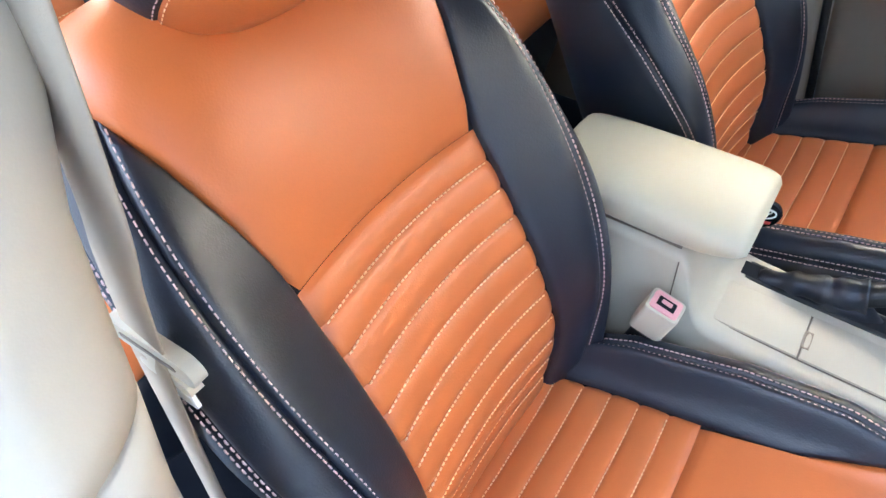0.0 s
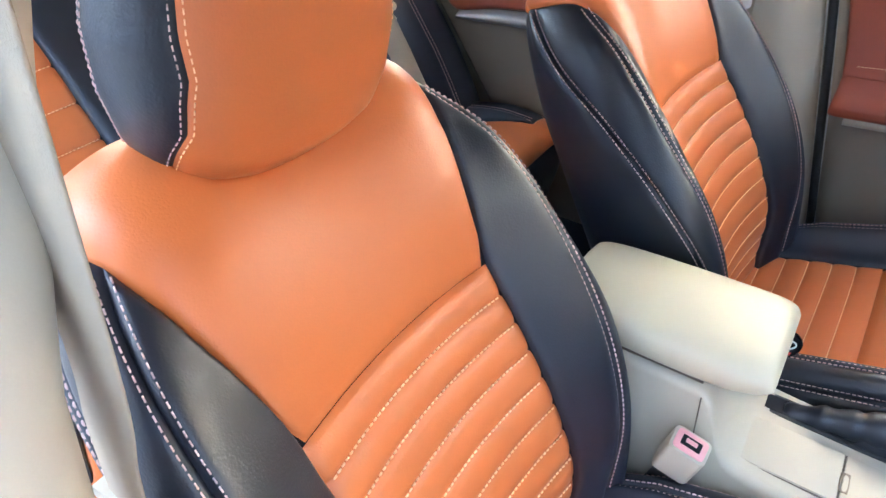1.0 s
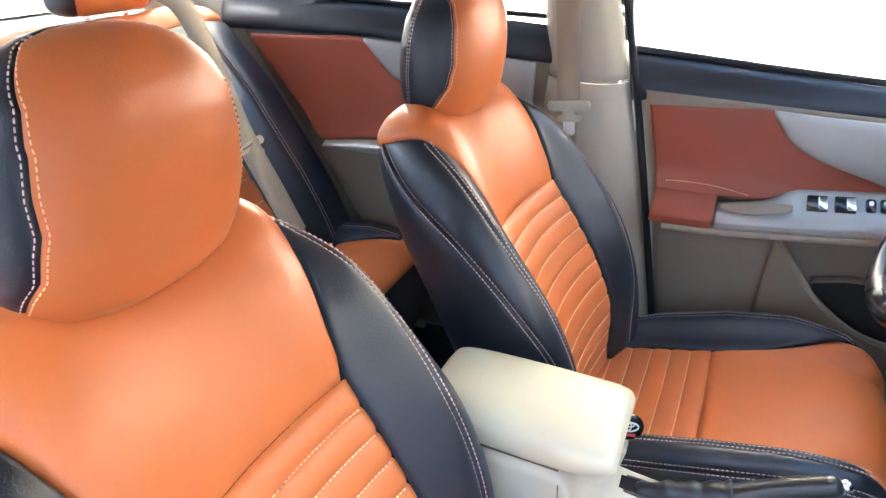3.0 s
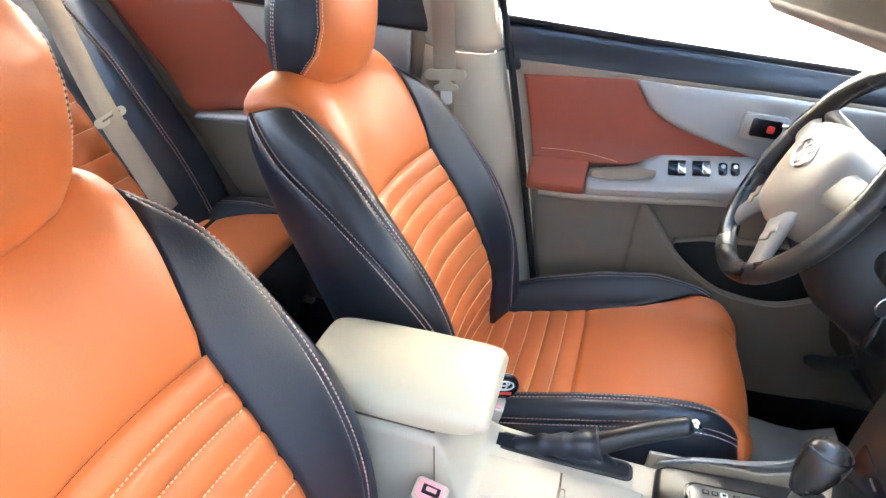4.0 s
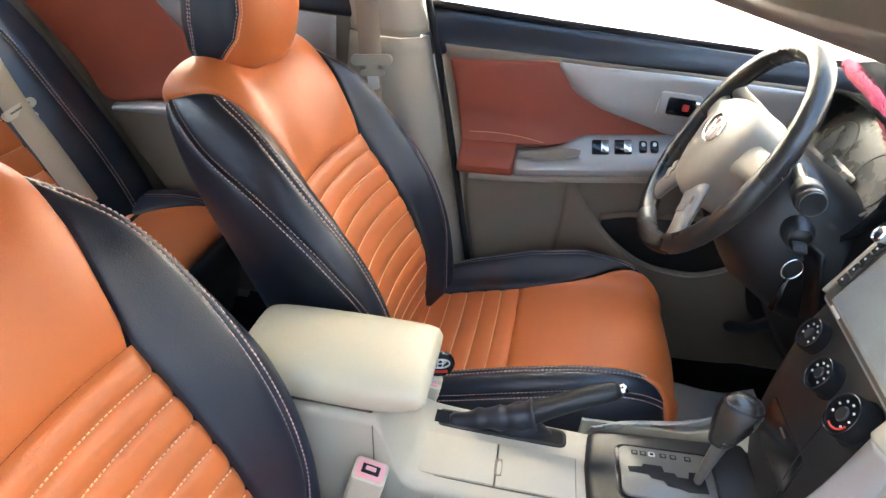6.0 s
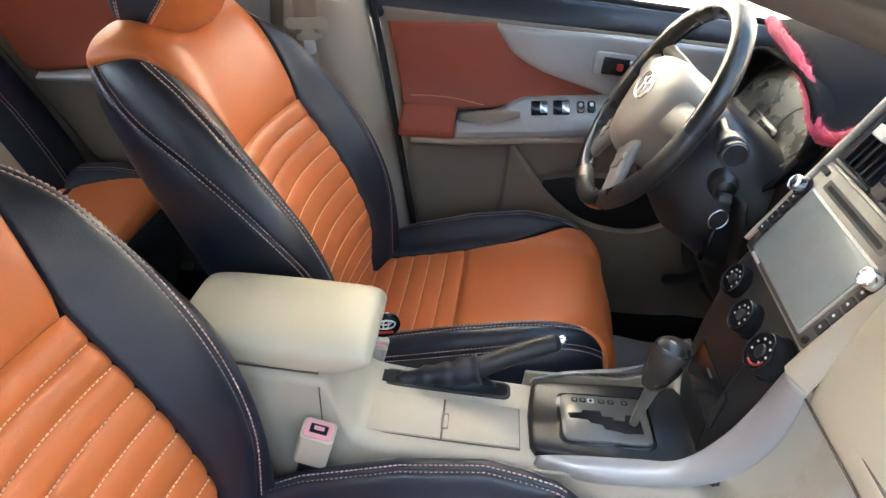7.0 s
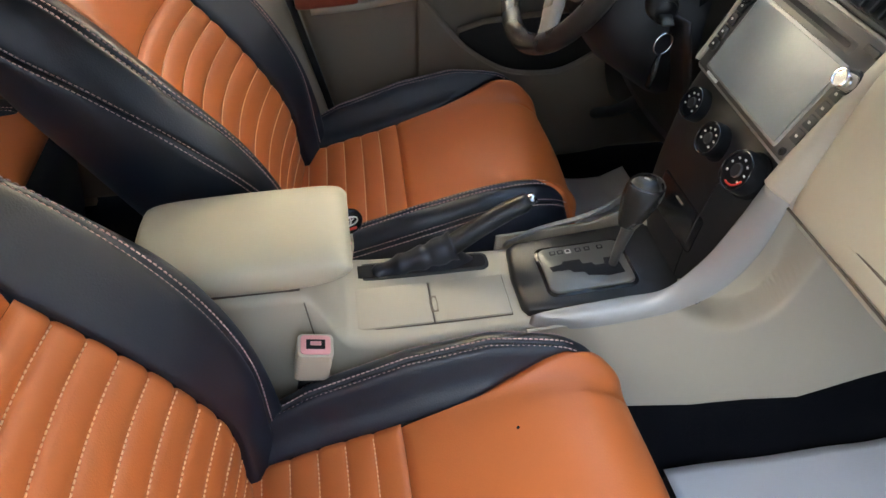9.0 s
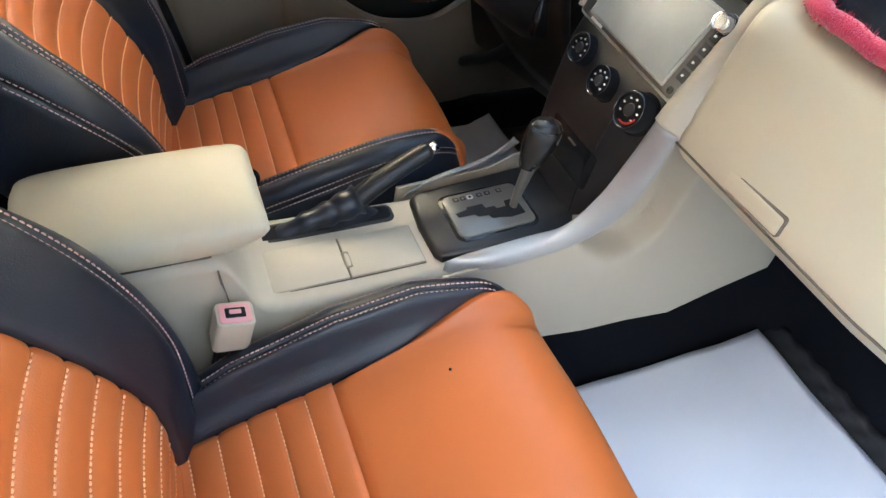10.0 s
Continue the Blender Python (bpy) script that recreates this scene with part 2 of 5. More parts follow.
def dashes(name, rows, mat, parent, length=0.0046, gap=0.0022, half=0.0006):
    """Stitching: rows of (points, normals), cut into short raised threads."""
    verts, faces = [], []
    for pts, nor in rows:
        pts, nor = np.asarray(pts), np.asarray(nor)
        seg = np.linalg.norm(np.diff(pts, axis=0), axis=1)
        cum = np.r_[0, np.cumsum(seg)]
        at = 0.001
        while at + length < cum[-1]:
            ends = [np.array([np.interp(d, cum, pts[:, k]) for k in range(3)]) for d in (at, at + length)]
            n = np.array([np.interp(at + length / 2, cum, nor[:, k]) for k in range(3)])
            n /= np.linalg.norm(n)
            t = ends[1] - ends[0]
            t /= np.linalg.norm(t) + 1e-12
            b = np.cross(t, n) * half
            k = len(verts)
            mid = (ends[0] + ends[1]) / 2 + n * half * 1.5
            for e in ends:
                verts += [e + b - n * half, e - b - n * half, e - b + n * half * 0.3, e + b + n * half * 0.3]
            verts += [mid + b * 0.9, mid - b * 0.9]
            faces += [(k, k + 3, k + 2, k + 1), (k + 4, k + 5, k + 6, k + 7), (k + 3, k + 8, k + 9, k + 2), (k + 8, k + 7, k + 6, k + 9),
                      (k, k + 4, k + 7, k + 8, k + 3), (k + 1, k + 2, k + 9, k + 6, k + 5)]
            at += length + gap
    return mesh_ob(name, verts, faces, mat, parent)


# ================= upholstery =================
class Body:
    """A stuffed body: cross-sections along a spine in the x-z plane. s runs round half a section, from 0 at its middle to 7."""

    def __init__(self, spine, flip, keys, rear=None):
        pts = smooth_curve(spine, 161)
        cum = np.r_[0, np.cumsum(np.linalg.norm(np.diff(pts, axis=0), axis=1))]
        self.length = cum[-1]
        nv, ns = 201, 281
        self.tab = np.stack([np.interp(np.linspace(0, cum[-1], nv), cum, pts[:, k]) for k in (0, 1)], 1)
        tan = np.gradient(self.tab, axis=0)
        tan /= np.linalg.norm(tan, axis=1, keepdims=True)
        nor = np.stack([tan[:, 1], -tan[:, 0]], 1) * flip
        keys = np.array(keys, float)
        if rear is not None:
            # the sections span from the spine to a rear curve; the keys go by height
            q = smooth_curve(rear, 161)
            back = np.stack([np.interp(np.linspace(0, cum[-1], nv), cum, q[:, k]) for k in (0, 1)], 1)
            nor = self.tab - back
            thick = np.linalg.norm(nor, axis=1)
            nor /= thick[:, None]
            keys[:, 0] = np.interp(keys[:, 0], self.tab[:, 1], np.linspace(0, 1, nv))
        V, S = np.linspace(0, 1, nv), np.linspace(-7, 7, ns)
        P = np.zeros((ns, nv, 3))
        for j, v in enumerate(V):
            m, c, w, b, depth = (np.interp(v, keys[:, 0], keys[:, k]) for k in range(1, 6))
            g = 1.0
            if rear is not None:
                depth = thick[j]
                g = min(1.0, depth / 0.12) * min(1.0, max(0.55, (0.87 - self.tab[j, 1]) / 0.17))
            sec = [(-m, c), (0, 0), (m, c), (m + (w - m) * 0.55, b), (w, b * 0.75 - 0.012 * g), (w + 0.016 * g, -0.30 * depth), (w + 0.010 * g, -0.72 * depth), (w - 0.03 * g, -0.98 * depth), (0, -depth - 0.004 * g)]
            half = np.array([catmull(sec, s + 1) for s in S[ns // 2:]])
            full = np.concatenate([half[:0:-1] * (-1, 1), half])
            P[:, j, 0] = self.tab[j, 0] + nor[j, 0] * full[:, 1]
            P[:, j, 1] = full[:, 0]
            P[:, j, 2] = self.tab[j, 1] + nor[j, 1] * full[:, 1]
        N = np.cross(np.gradient(P, axis=0), np.gradient(P, axis=1))
        N /= np.linalg.norm(N, axis=2, keepdims=True) + 1e-12
        mid = N[ns // 2, nv // 3]
        self.sign = 1 if mid[0] * nor[nv // 3, 0] + mid[2] * nor[nv // 3, 1] > 0 else -1
        self.P, self.N, self.nv, self.ns = P, N * self.sign, nv, ns

    def _pick(self, table, s, v):
        s, v = np.broadcast_arrays(np.asarray(s, float), np.asarray(v, float))
        i, j = np.clip((s + 7) / 14 * (self.ns - 1), 0, self.ns - 1.001), np.clip(v * (self.nv - 1), 0, self.nv - 1.001)
        i0, j0 = i.astype(int), j.astype(int)
        fi, fj = (i - i0)[..., None], (j - j0)[..., None]
        return (table[i0, j0] * (1 - fi) + table[i0 + 1, j0] * fi) * (1 - fj) + (table[i0, j0 + 1] * (1 - fi) + table[i0 + 1, j0 + 1] * fi) * fj

    def at(self, s, v):
        return self._pick(self.P, s, v)

    def normal(self, s, v):
        n = self._pick(self.N, s, v)
        return n / (np.linalg.norm(n, axis=-1, keepdims=True) + 1e-12)

    def v_at(self, axis, value):
        k = {"x": 0, "z": 1}[axis]
        return float(np.argmin(np.abs(self.tab[:, k] - value))) / (self.nv - 1)


class Form(Body):
    """A stuffed body through rows of places (x, y, z) from its middle (s = 0) round one side to the middle of its rear (s = 7), row after row upwards."""

    def __init__(self, rows, dished):
        rows = np.array(rows, float)
        nv, ns = 201, 281
        up = np.array([[catmull(rows[:, k], t) for t in np.linspace(0, len(rows) - 1, nv)] for k in range(rows.shape[1])])
        S = np.linspace(-7, 7, ns)
        P = np.zeros((ns, nv, 3))
        for j in range(nv):
            sec = np.concatenate([up[1:2, j] * (1, -1, 1), up[:, j], up[-2:-1, j] * (1, -1, 1)])
            half = np.array([catmull(sec, s + 1) for s in S[ns // 2:]])
            # a shallow dish between the insert seams, and a fold along them that fades out above
            dish = np.array([up[0, j] + (up[1, j] - up[0, j]) * (s * s, s, s * s) for s in S[ns // 2:ns // 2 + 21]])
            fold = np.array([catmull(np.concatenate([(2 * up[1, j] - up[2, j])[None], up[1:, j]]), s) for s in S[ns // 2 + 20:ns // 2 + 41]])
            w = 1 - min(1.0, max(0.0, (j / (nv - 1) - dished) / 0.12))
            w = w * w * (3 - 2 * w)
            half[:21] += (dish - half[:21]) * max(w, 0.35)
            half[20:41] += (fold[:21] - half[20:41]) * w
            half[20] = up[1, j]
            P[:, j] = np.concatenate([half[:0:-1] * (1, -1, 1), half])
        N = np.cross(np.gradient(P, axis=0), np.gradient(P, axis=1))
        N /= np.linalg.norm(N, axis=2, keepdims=True) + 1e-12
        self.sign = 1 if N[ns // 2, nv // 3][0] > 0 else -1
        self.P, self.N, self.nv, self.ns = P, N * self.sign, nv, ns
        self.tab = P[ns // 2][:, (0, 2)]


def edge_samples(n, lo=0.0, hi=1.0):
    a = np.linspace(lo, hi, n)
    return np.unique(np.r_[a, lo + (hi - lo) * np.array([0.012, 0.03]), hi - (hi - lo) * np.array([0.012, 0.03])])


def cover(name, body, s0, s1, vlo, vhi, mat, parent, na=24, nb=40, puff=0.006, sink=0.003, ribs=(), rib_depth=0.005, label=""):
    """One leather panel on a body, between the seams s0(v) and s1(v), vlo(s) and vhi(s), swelling between them."""
    A, B = edge_samples(na), edge_samples(nb)
    if ribs:
        extra = [r + d for r in ribs for d in (-0.02, -0.008, -0.003, 0, 0.003, 0.008, 0.02)]
        B = np.unique(np.r_[B, [e for e in extra if 0 < e < 1]])
    s0, s1, vlo, vhi = (np.vectorize(f, otypes=[float]) for f in (s0, s1, vlo, vhi))
    a, b = np.meshgrid(A, B, indexing="ij")
    v = b.copy()
    for _ in range(6):
        s = s0(v) + (s1(v) - s0(v)) * a
        v = vlo(s) + (vhi(s) - vlo(s)) * b
    P, N = body.at(s, v), body.normal(s, v)
    k, l = len(A) // 2, len(B) // 2
    La, Lb = (np.linalg.norm(np.diff(q, axis=0), axis=1).sum() for q in (P[:, l], P[k]))
    e = (1 - np.exp(-np.minimum(a, 1 - a) * La / 0.007)) * (1 - np.exp(-np.minimum(b, 1 - b) * Lb / 0.007))
    off = -sink + (sink + puff) * e
    if ribs:
        d = np.min([abs(b - r) for r in ribs], axis=0) * Lb
        off = off - rib_depth * np.exp(-d / 0.0065)
    verts = (P + N * off[..., None]).reshape(-1, 3)
    f = grid_faces(len(A), len(B))
    cross = np.cross(P[k + 1, l] - P[k, l], P[k, l + 1] - P[k, l])
    if cross @ N[k, l] < 0:
        f = [tuple(reversed(q)) for q in f]
    return mesh_ob(name, verts, f, mat, parent, label)


def seam(body, path, off=0.0, lift=0.0015, n=140):
    """Points and normals along a path of (s, v) on a body, moved sideways by off."""
    path = np.asarray(path, float)
    dense = np.array([[np.interp(k, np.linspace(0, 1, len(path)), path[:, c]) for c in (0, 1)] for k in np.linspace(0, 1, n)])
    p, nn = body.at(dense[:, 0], dense[:, 1]), body.normal(dense[:, 0], dense[:, 1])
    t = np.gradient(p, axis=0)
    t /= np.linalg.norm(t, axis=1, keepdims=True) + 1e-12
    return p + np.cross(t, nn) * off + nn * lift, nn
# ================= front seats =================
SEAT_Y, DRIVER_DX, RECLINE = 0.352, 0.064, 4.4


def front_seat():
    seat = thing("front_seat", "orange and black leather car seat with pale stitching", "car seat", group="front seats")
    # rows from the crease up to the crest: middle, insert edge, ridge seam, flank seam, side, rear edge, rear, rear middle
    keys = [
        ((0.030, 0, 0.22), (0.030, 0.120, 0.22), (0.042, 0.170, 0.235), (0.046, 0.198, 0.250), (-0.020, 0.208, 0.235), (-0.070, 0.185, 0.215)),
        ((0.006, 0, 0.305), (0.014, 0.125, 0.307), (0.041, 0.178, 0.341), (0.048, 0.207, 0.364), (-0.035, 0.219, 0.340), (-0.120, 0.190, 0.325)),
        ((0.000, 0, 0.404), (0.012, 0.137, 0.406), (0.035, 0.191, 0.457), (0.016, 0.225, 0.488), (-0.080, 0.232, 0.462), (-0.172, 0.192, 0.440)),
        ((-0.034, 0, 0.502), (-0.020, 0.134, 0.504), (-0.004, 0.202, 0.568), (-0.049, 0.246, 0.594), (-0.140, 0.240, 0.570), (-0.222, 0.190, 0.548)),
        ((-0.081, 0, 0.588), (-0.066, 0.132, 0.590), (-0.072, 0.210, 0.671), (-0.140, 0.239, 0.680), (-0.212, 0.226, 0.668), (-0.272, 0.186, 0.656)),
        ((-0.130, 0, 0.667), (-0.117, 0.131, 0.668), (-0.149, 0.202, 0.763), (-0.235, 0.217, 0.746), (-0.276, 0.203, 0.742), (-0.300, 0.178, 0.738)),
        ((-0.176, 0, 0.750), (-0.166, 0.122, 0.762), (-0.225, 0.173, 0.815), (-0.300, 0.176, 0.802), (-0.314, 0.168, 0.796), (-0.322, 0.156, 0.788)),
        ((-0.213, 0, 0.805), (-0.206, 0.108, 0.820), (-0.246, 0.147, 0.843), (-0.308, 0.150, 0.830), (-0.322, 0.143, 0.822), (-0.330, 0.131, 0.812)),
        ((-0.250, 0, 0.832), (-0.245, 0.085, 0.846), (-0.270, 0.108, 0.856), (-0.306, 0.110, 0.846), (-0.316, 0.105, 0.840), (-0.324, 0.095, 0.832)),
        ((-0.283, 0, 0.840), (-0.281, 0.055, 0.850), (-0.288, 0.068, 0.853), (-0.300, 0.070, 0.850), (-0.304, 0.066, 0.848), (-0.308, 0.058, 0.846))]
    back = Form([[*k, (k[5][0] - 0.012, 0.10 * k[5][1] / 0.18, k[5][2]), (k[5][0] - 0.016, 0, k[5][2])] for k in keys], 5 / 9)
    vA, vC = 5 / 9, 6 / 9
    v0 = 0.085

    def brim(s):
        return float(np.interp(abs(s), [1, 1.12, 1.3, 1.55, 2.0, 3.0, 7.0], [vA, vA + 0.036, vA + 0.072, vA + 0.102, vC + 0.010, vC + 0.012, vC + 0.006]))

    ridge = lambda v: 2.0
    flank = lambda v: 3.0
    stuff_body(seat, "backrest", back, v0, vA, brim, 10, ridge, flank)
    cush = Body([(-0.03, 0.272), (0.03, 0.29), (0.12, 0.313), (0.24, 0.348), (0.35, 0.383), (0.43, 0.396), (0.485, 0.383), (0.515, 0.345), (0.522, 0.28), (0.51, 0.20)], -1, [
        (0.0, 0.14, 0.008, 0.21, 0.03, 0.13), (0.2, 0.15, 0.010, 0.235, 0.056, 0.15), (0.39, 0.15, 0.010, 0.238, 0.063, 0.16), (0.54, 0.15, 0.006, 0.23, 0.054, 0.15),
        (0.65, 0.14, 0.0, 0.212, 0.036, 0.12), (0.73, 0.13, -0.003, 0.19, 0.010, 0.08), (0.8, 0.125, -0.005, 0.185, -0.008, 0.06), (1.0, 0.12, -0.006, 0.18, -0.01, 0.05)])
    cA, cC = cush.v_at("x", 0.214), cush.v_at("x", 0.474)

    def lip(s):
        s = abs(s)
        if s <= 1:
            return cA
        if s <= 2.6:
            return cA + (cC - cA) * ((s - 1) / 1.6) ** 0.28
        return cC + 0.10 * (s - 2.6) / 3

    stuff_body(seat, "cushion", cush, 0.03, cA, lip, 5, lambda v: 2.05, lambda v: 2.9)
    headrest(seat)
    # black skirt, rails and recliner under the cushion
    bm = box_bm((0.40, 0.40, 0.12), (0.24, 0, 0.185), 0.02)
    bm_ob("seat_base", bm, "black", seat, smooth=True, angle=40)
    for sy in (-1, 1):
        bm_ob("seat_rail", box_bm((0.46, 0.04, 0.035), (0.22, sy * 0.19, 0.045), 0.006), "charcoal", seat, angle=40)
        for x in (0.03, 0.40):
            bm_ob("rail_bracket", box_bm((0.05, 0.03, 0.11), (x, sy * 0.19, 0.10), 0.005), "charcoal", seat, angle=40)
        bm_ob("side_shield", box_bm((0.34, 0.022, 0.10), (0.16, sy * 0.235, 0.235), 0.009), "black", seat, angle=40)
    return seat, cush


def stuff_body(seat, kind, body, v0, vA, brim, ribs, ridge, flank, vtop=1.0):
    """The core, the leather panels and the stitching of a backrest or a cushion."""
    S, V = np.meshgrid(np.linspace(-7, 7, 57), np.linspace(0, 1, 50), indexing="ij")
    verts = (body.at(S, V) - body.normal(S, V) * 0.005).reshape(-1, 3)
    core = mesh_ob(kind, verts, grid_faces(57, 50), "core", seat, "black padded core")
    rib_at = [(k + 1) / (ribs + 1) for k in range(ribs)]
    flat = lambda c: (lambda q: c)
    cover("ribbed_insert", body, flat(-1), flat(1), flat(v0), flat(vA), "orange", core, 26, 60, 0.0045, 0.003, rib_at, 0.0042, "orange leather insert quilted in channels")
    cover("smooth_panel", body, flat(-6), flat(6), brim, flat(vtop), "orange", core, 120, 40, 0.004, 0.004, label="smooth orange leather panel")
    if vtop < 1:
        cover("front_skirt", body, flat(-6), flat(6), flat(vtop), flat(1), "dark", core, 40, 16, 0.002, 0.003, label="dark leather skirt")
    for sg in (-1, 1):
        r, f = (lambda v: sg * ridge(v)), (lambda v: sg * flank(v))
        cover("bolster_front", body, flat(sg), r, flat(0.02), brim, "dark", core, 20, 60, 0.006, 0.003, label="dark leather bolster")
        cover("bolster_side", body, r, f, flat(0.02), brim, "dark", core, 18, 60, 0.004, 0.003, label="dark leather side")
        cover("side_panel", body, f, flat(sg * 6.9), flat(0.0), brim, "dark", core, 18, 40, 0.002, 0.003, label="dark leather side")
        for curve, gap in ((ridge, 0.0050), (flank, 0.0042)):
            vs = np.linspace(0.03, 0.9, 400)
            vs = np.array([v for v in vs if v < brim(curve(v)) - 0.004])
            p = np.array([(sg * curve(v), v) for v in vs])
            tagged(dashes("stitching", [seam(body, p, gap, 0.0031), seam(body, p, -gap, 0.0031)], "thread_pink", core), "double row of pale stitches", kind="stuff")
    for r in rib_at:
        v = v0 + (vA - v0) * r
        tagged(dashes("channel_stitching", [seam(body, [(s, v) for s in np.linspace(-0.96, 0.96, 30)], 0, 0.0014)], "thread_orange", core, 0.0040, 0.002, 0.0007), "row of orange stitches", kind="stuff")


def headrest(seat):
    """A padded headrest: rounded plan sections over its height; an orange face between two seams, dark sides."""
    low, high = 0.825, 1.043
    fit_z = lambda q: [low + (high - low) * (z - 0.836) / 0.234 for z in q]
    z_k = fit_z([0.836, 0.842, 0.856, 0.882, 0.926, 0.970, 1.006, 1.032, 1.050, 1.062, 1.068, 1.070])
    w_k = [0.40, 0.66, 0.84, 0.94, 1.0, 0.99, 0.91, 0.775, 0.61, 0.42, 0.22, 0.02]
    d_k = [0.45, 0.70, 0.86, 0.95, 1.0, 0.98, 0.92, 0.82, 0.67, 0.47, 0.26, 0.02]
    a_z = fit_z([0.836, 0.848, 0.866, 0.90, 0.94, 1.00, 1.03, 1.050, 1.062, 1.070])
    a_k = [112, 98, 78, 58, 51, 53, 60, 76, 96, 120]
    hw, hd, cx, dy = 0.122, 0.068, -0.253, -0.004

    def at(z, a):
        w, d = hw * np.interp(z, z_k, w_k), hd * np.interp(z, z_k, d_k)
        c, s = math.cos(a), math.sin(a)
        return np.array([cx + 0.10 * (z - 0.95) + math.copysign(abs(c) ** 0.80, c) * d, dy + math.copysign(abs(s) ** 0.80, s) * w, z])

    def normal(z, a):
        e = 0.004
        n = np.cross(at(z, a + e) - at(z, a - e), at(z + 0.002, a) - at(z - 0.002, a))
        return n / (np.linalg.norm(n) + 1e-12)

    bend = lambda z: radians(float(np.interp(z, a_z, a_k)))
    smooth_z = low + (high - low) * (0.5 - 0.5 * np.cos(np.pi * np.linspace(0, 1, 44)))

    def panel(name, a0, a1, n, mat, parent, label):
        verts = []
        for z in smooth_z:
            lo, hi = a0(z), a1(z)
            for q in edge_samples(n):
                a = lo + (hi - lo) * q
                gap = min(q, 1 - q) * abs(hi - lo) * 0.11
                off = -0.0025 * math.exp(-gap / 0.004) + 0.003
                verts.append(at(z, a) + normal(z, a) * off)
        m = len(edge_samples(n))
        f = grid_faces(len(smooth_z), m)
        f.append(tuple(range(m)))
        ob = mesh_ob(name, verts, [tuple(reversed(q)) for q in f], mat, parent, label)
        return ob

    hr = panel("headrest", lambda z: -bend(z), bend, 40, "orange", seat, "orange leather headrest with dark sides")
    for sg in (-1, 1):
        panel("headrest_side", (lambda z: bend(z)) if sg > 0 else (lambda z: -math.pi), (lambda z: math.pi) if sg > 0 else (lambda z: -bend(z)), 28, "dark", hr, "dark leather headrest side")
        zs = np.linspace(low + 0.004, high - 0.004, 90)
        for off, th in ((-0.055, "thread_orange"), (0.055, "thread_pink")):
            p = [at(z, sg * (bend(z) + off)) + normal(z, sg * (bend(z) + off)) * 0.0025 for z in zs]
            tagged(dashes("stitching", [(p, [normal(z, sg * (bend(z) + off)) for z in zs])], th, hr, 0.0036, 0.0022, 0.0005), "row of pale stitches", kind="stuff")
        rows = []
        zs = np.linspace(low + 0.015, high - 0.023, 80)
        for off in (-0.032, 0.032):
            a = lambda z: sg * (radians(104) + off + 0.25 * ((z - 0.95) / 0.1) ** 4 * 0.5)
            rows.append(([at(z, a(z)) + normal(z, a(z)) * 0.0032 for z in zs], [normal(z, a(z)) for z in zs]))
        tagged(dashes("stitching", rows, "thread_pink", hr, 0.0036, 0.0022, 0.0005), "double row of pale stitches", kind="stuff")
        tube("headrest_post", [(-0.268, sg * 0.05, 0.80), (-0.258, sg * 0.05, 0.92)], 0.006, "chrome", hr)


seat_p, cushion_form = front_seat()
seat_p.location = (0, -SEAT_Y, 0)
seat_d = copy_thing(seat_p, pose(DRIVER_DX, 0.358, 0, 0, 0, -1.9))
for part_ob in seat_d.children:
    if part_ob.name.startswith(("backrest", "headrest")):
        part_ob.matrix_basis = Matrix.Translation((0.01, -0.025, 0.296)) @ Matrix.Rotation(radians(-1.9), 4, "Z") @ Matrix.Rotation(radians(-RECLINE), 4, "Y") @ Matrix.Translation((-0.01, 0, -0.29))
for part_ob in seat_p.children:
    if part_ob.name.startswith("headrest"):
        part_ob.location = (0.0, 0.016, -0.004)
# a small burn in the passenger cushion
_v = cushion_form.v_at("x", 0.352)
_p, _n = cushion_form.at(0.62, _v), cushion_form.normal(0.62, _v)
lathe("burn_mark", [(0, 0.0048), (0.0013, 0.0046), (0.0022, 0.0040)], "core", seat_p, Matrix.Translation(_p) @ Vector(_n).to_track_quat("Z", "Y").to_matrix().to_4x4(), 10, "small dark burn hole")
# ================= shell: floor, roof, pillars, doors =================
def slab(name, size, at, mat, label, category, kind="structure", bevel=0.0):
    ob = bm_ob(name, box_bm(size, at, bevel), mat, None, "", bool(bevel), 40)
    return tagged(ob, label, category, "", kind)


def floor_z(x, y):
    z = 0.006 * noise.noise((x * 6, y * 6, 0))
    z += 0.13 * math.exp(-(y / 0.13) ** 2)                      # tunnel
    z += max(0, x - 1.16) ** 1.2 * 1.3                          # toe board
    z += 0.10 / (1 + math.exp(-(abs(y) - 0.70) / 0.015))        # sills
    return z


tagged(lattice("floor", lambda x, y: (x, y, floor_z(x, y)), np.linspace(-1.4, 1.42, 80), np.linspace(-0.74, 0.74, 60), "carpet", None, "", 0.02), "black carpeted car floor with a raised tunnel", "floor", "", "structure")
slab("firewall", (0.04, 1.5, 1.0), (1.44, 0, 0.5), "carpet", "black carpeted bulkhead under the dashboard", "bulkhead")
slab("rear_wall", (0.04, 1.5, 0.86), (-1.42, 0, 0.43), "carpet", "black panel behind the rear bench", "bulkhead")
slab("parcel_shelf", (0.40, 1.3, 0.03), (-1.22, 0, 0.845), "grey", "grey cloth shelf behind the rear bench", "shelf")


def roof_z(x, y):
    return 1.235 - 0.05 * (y / 0.6) ** 2 - 0.06 * ((x + 0.3) / 0.9) ** 2


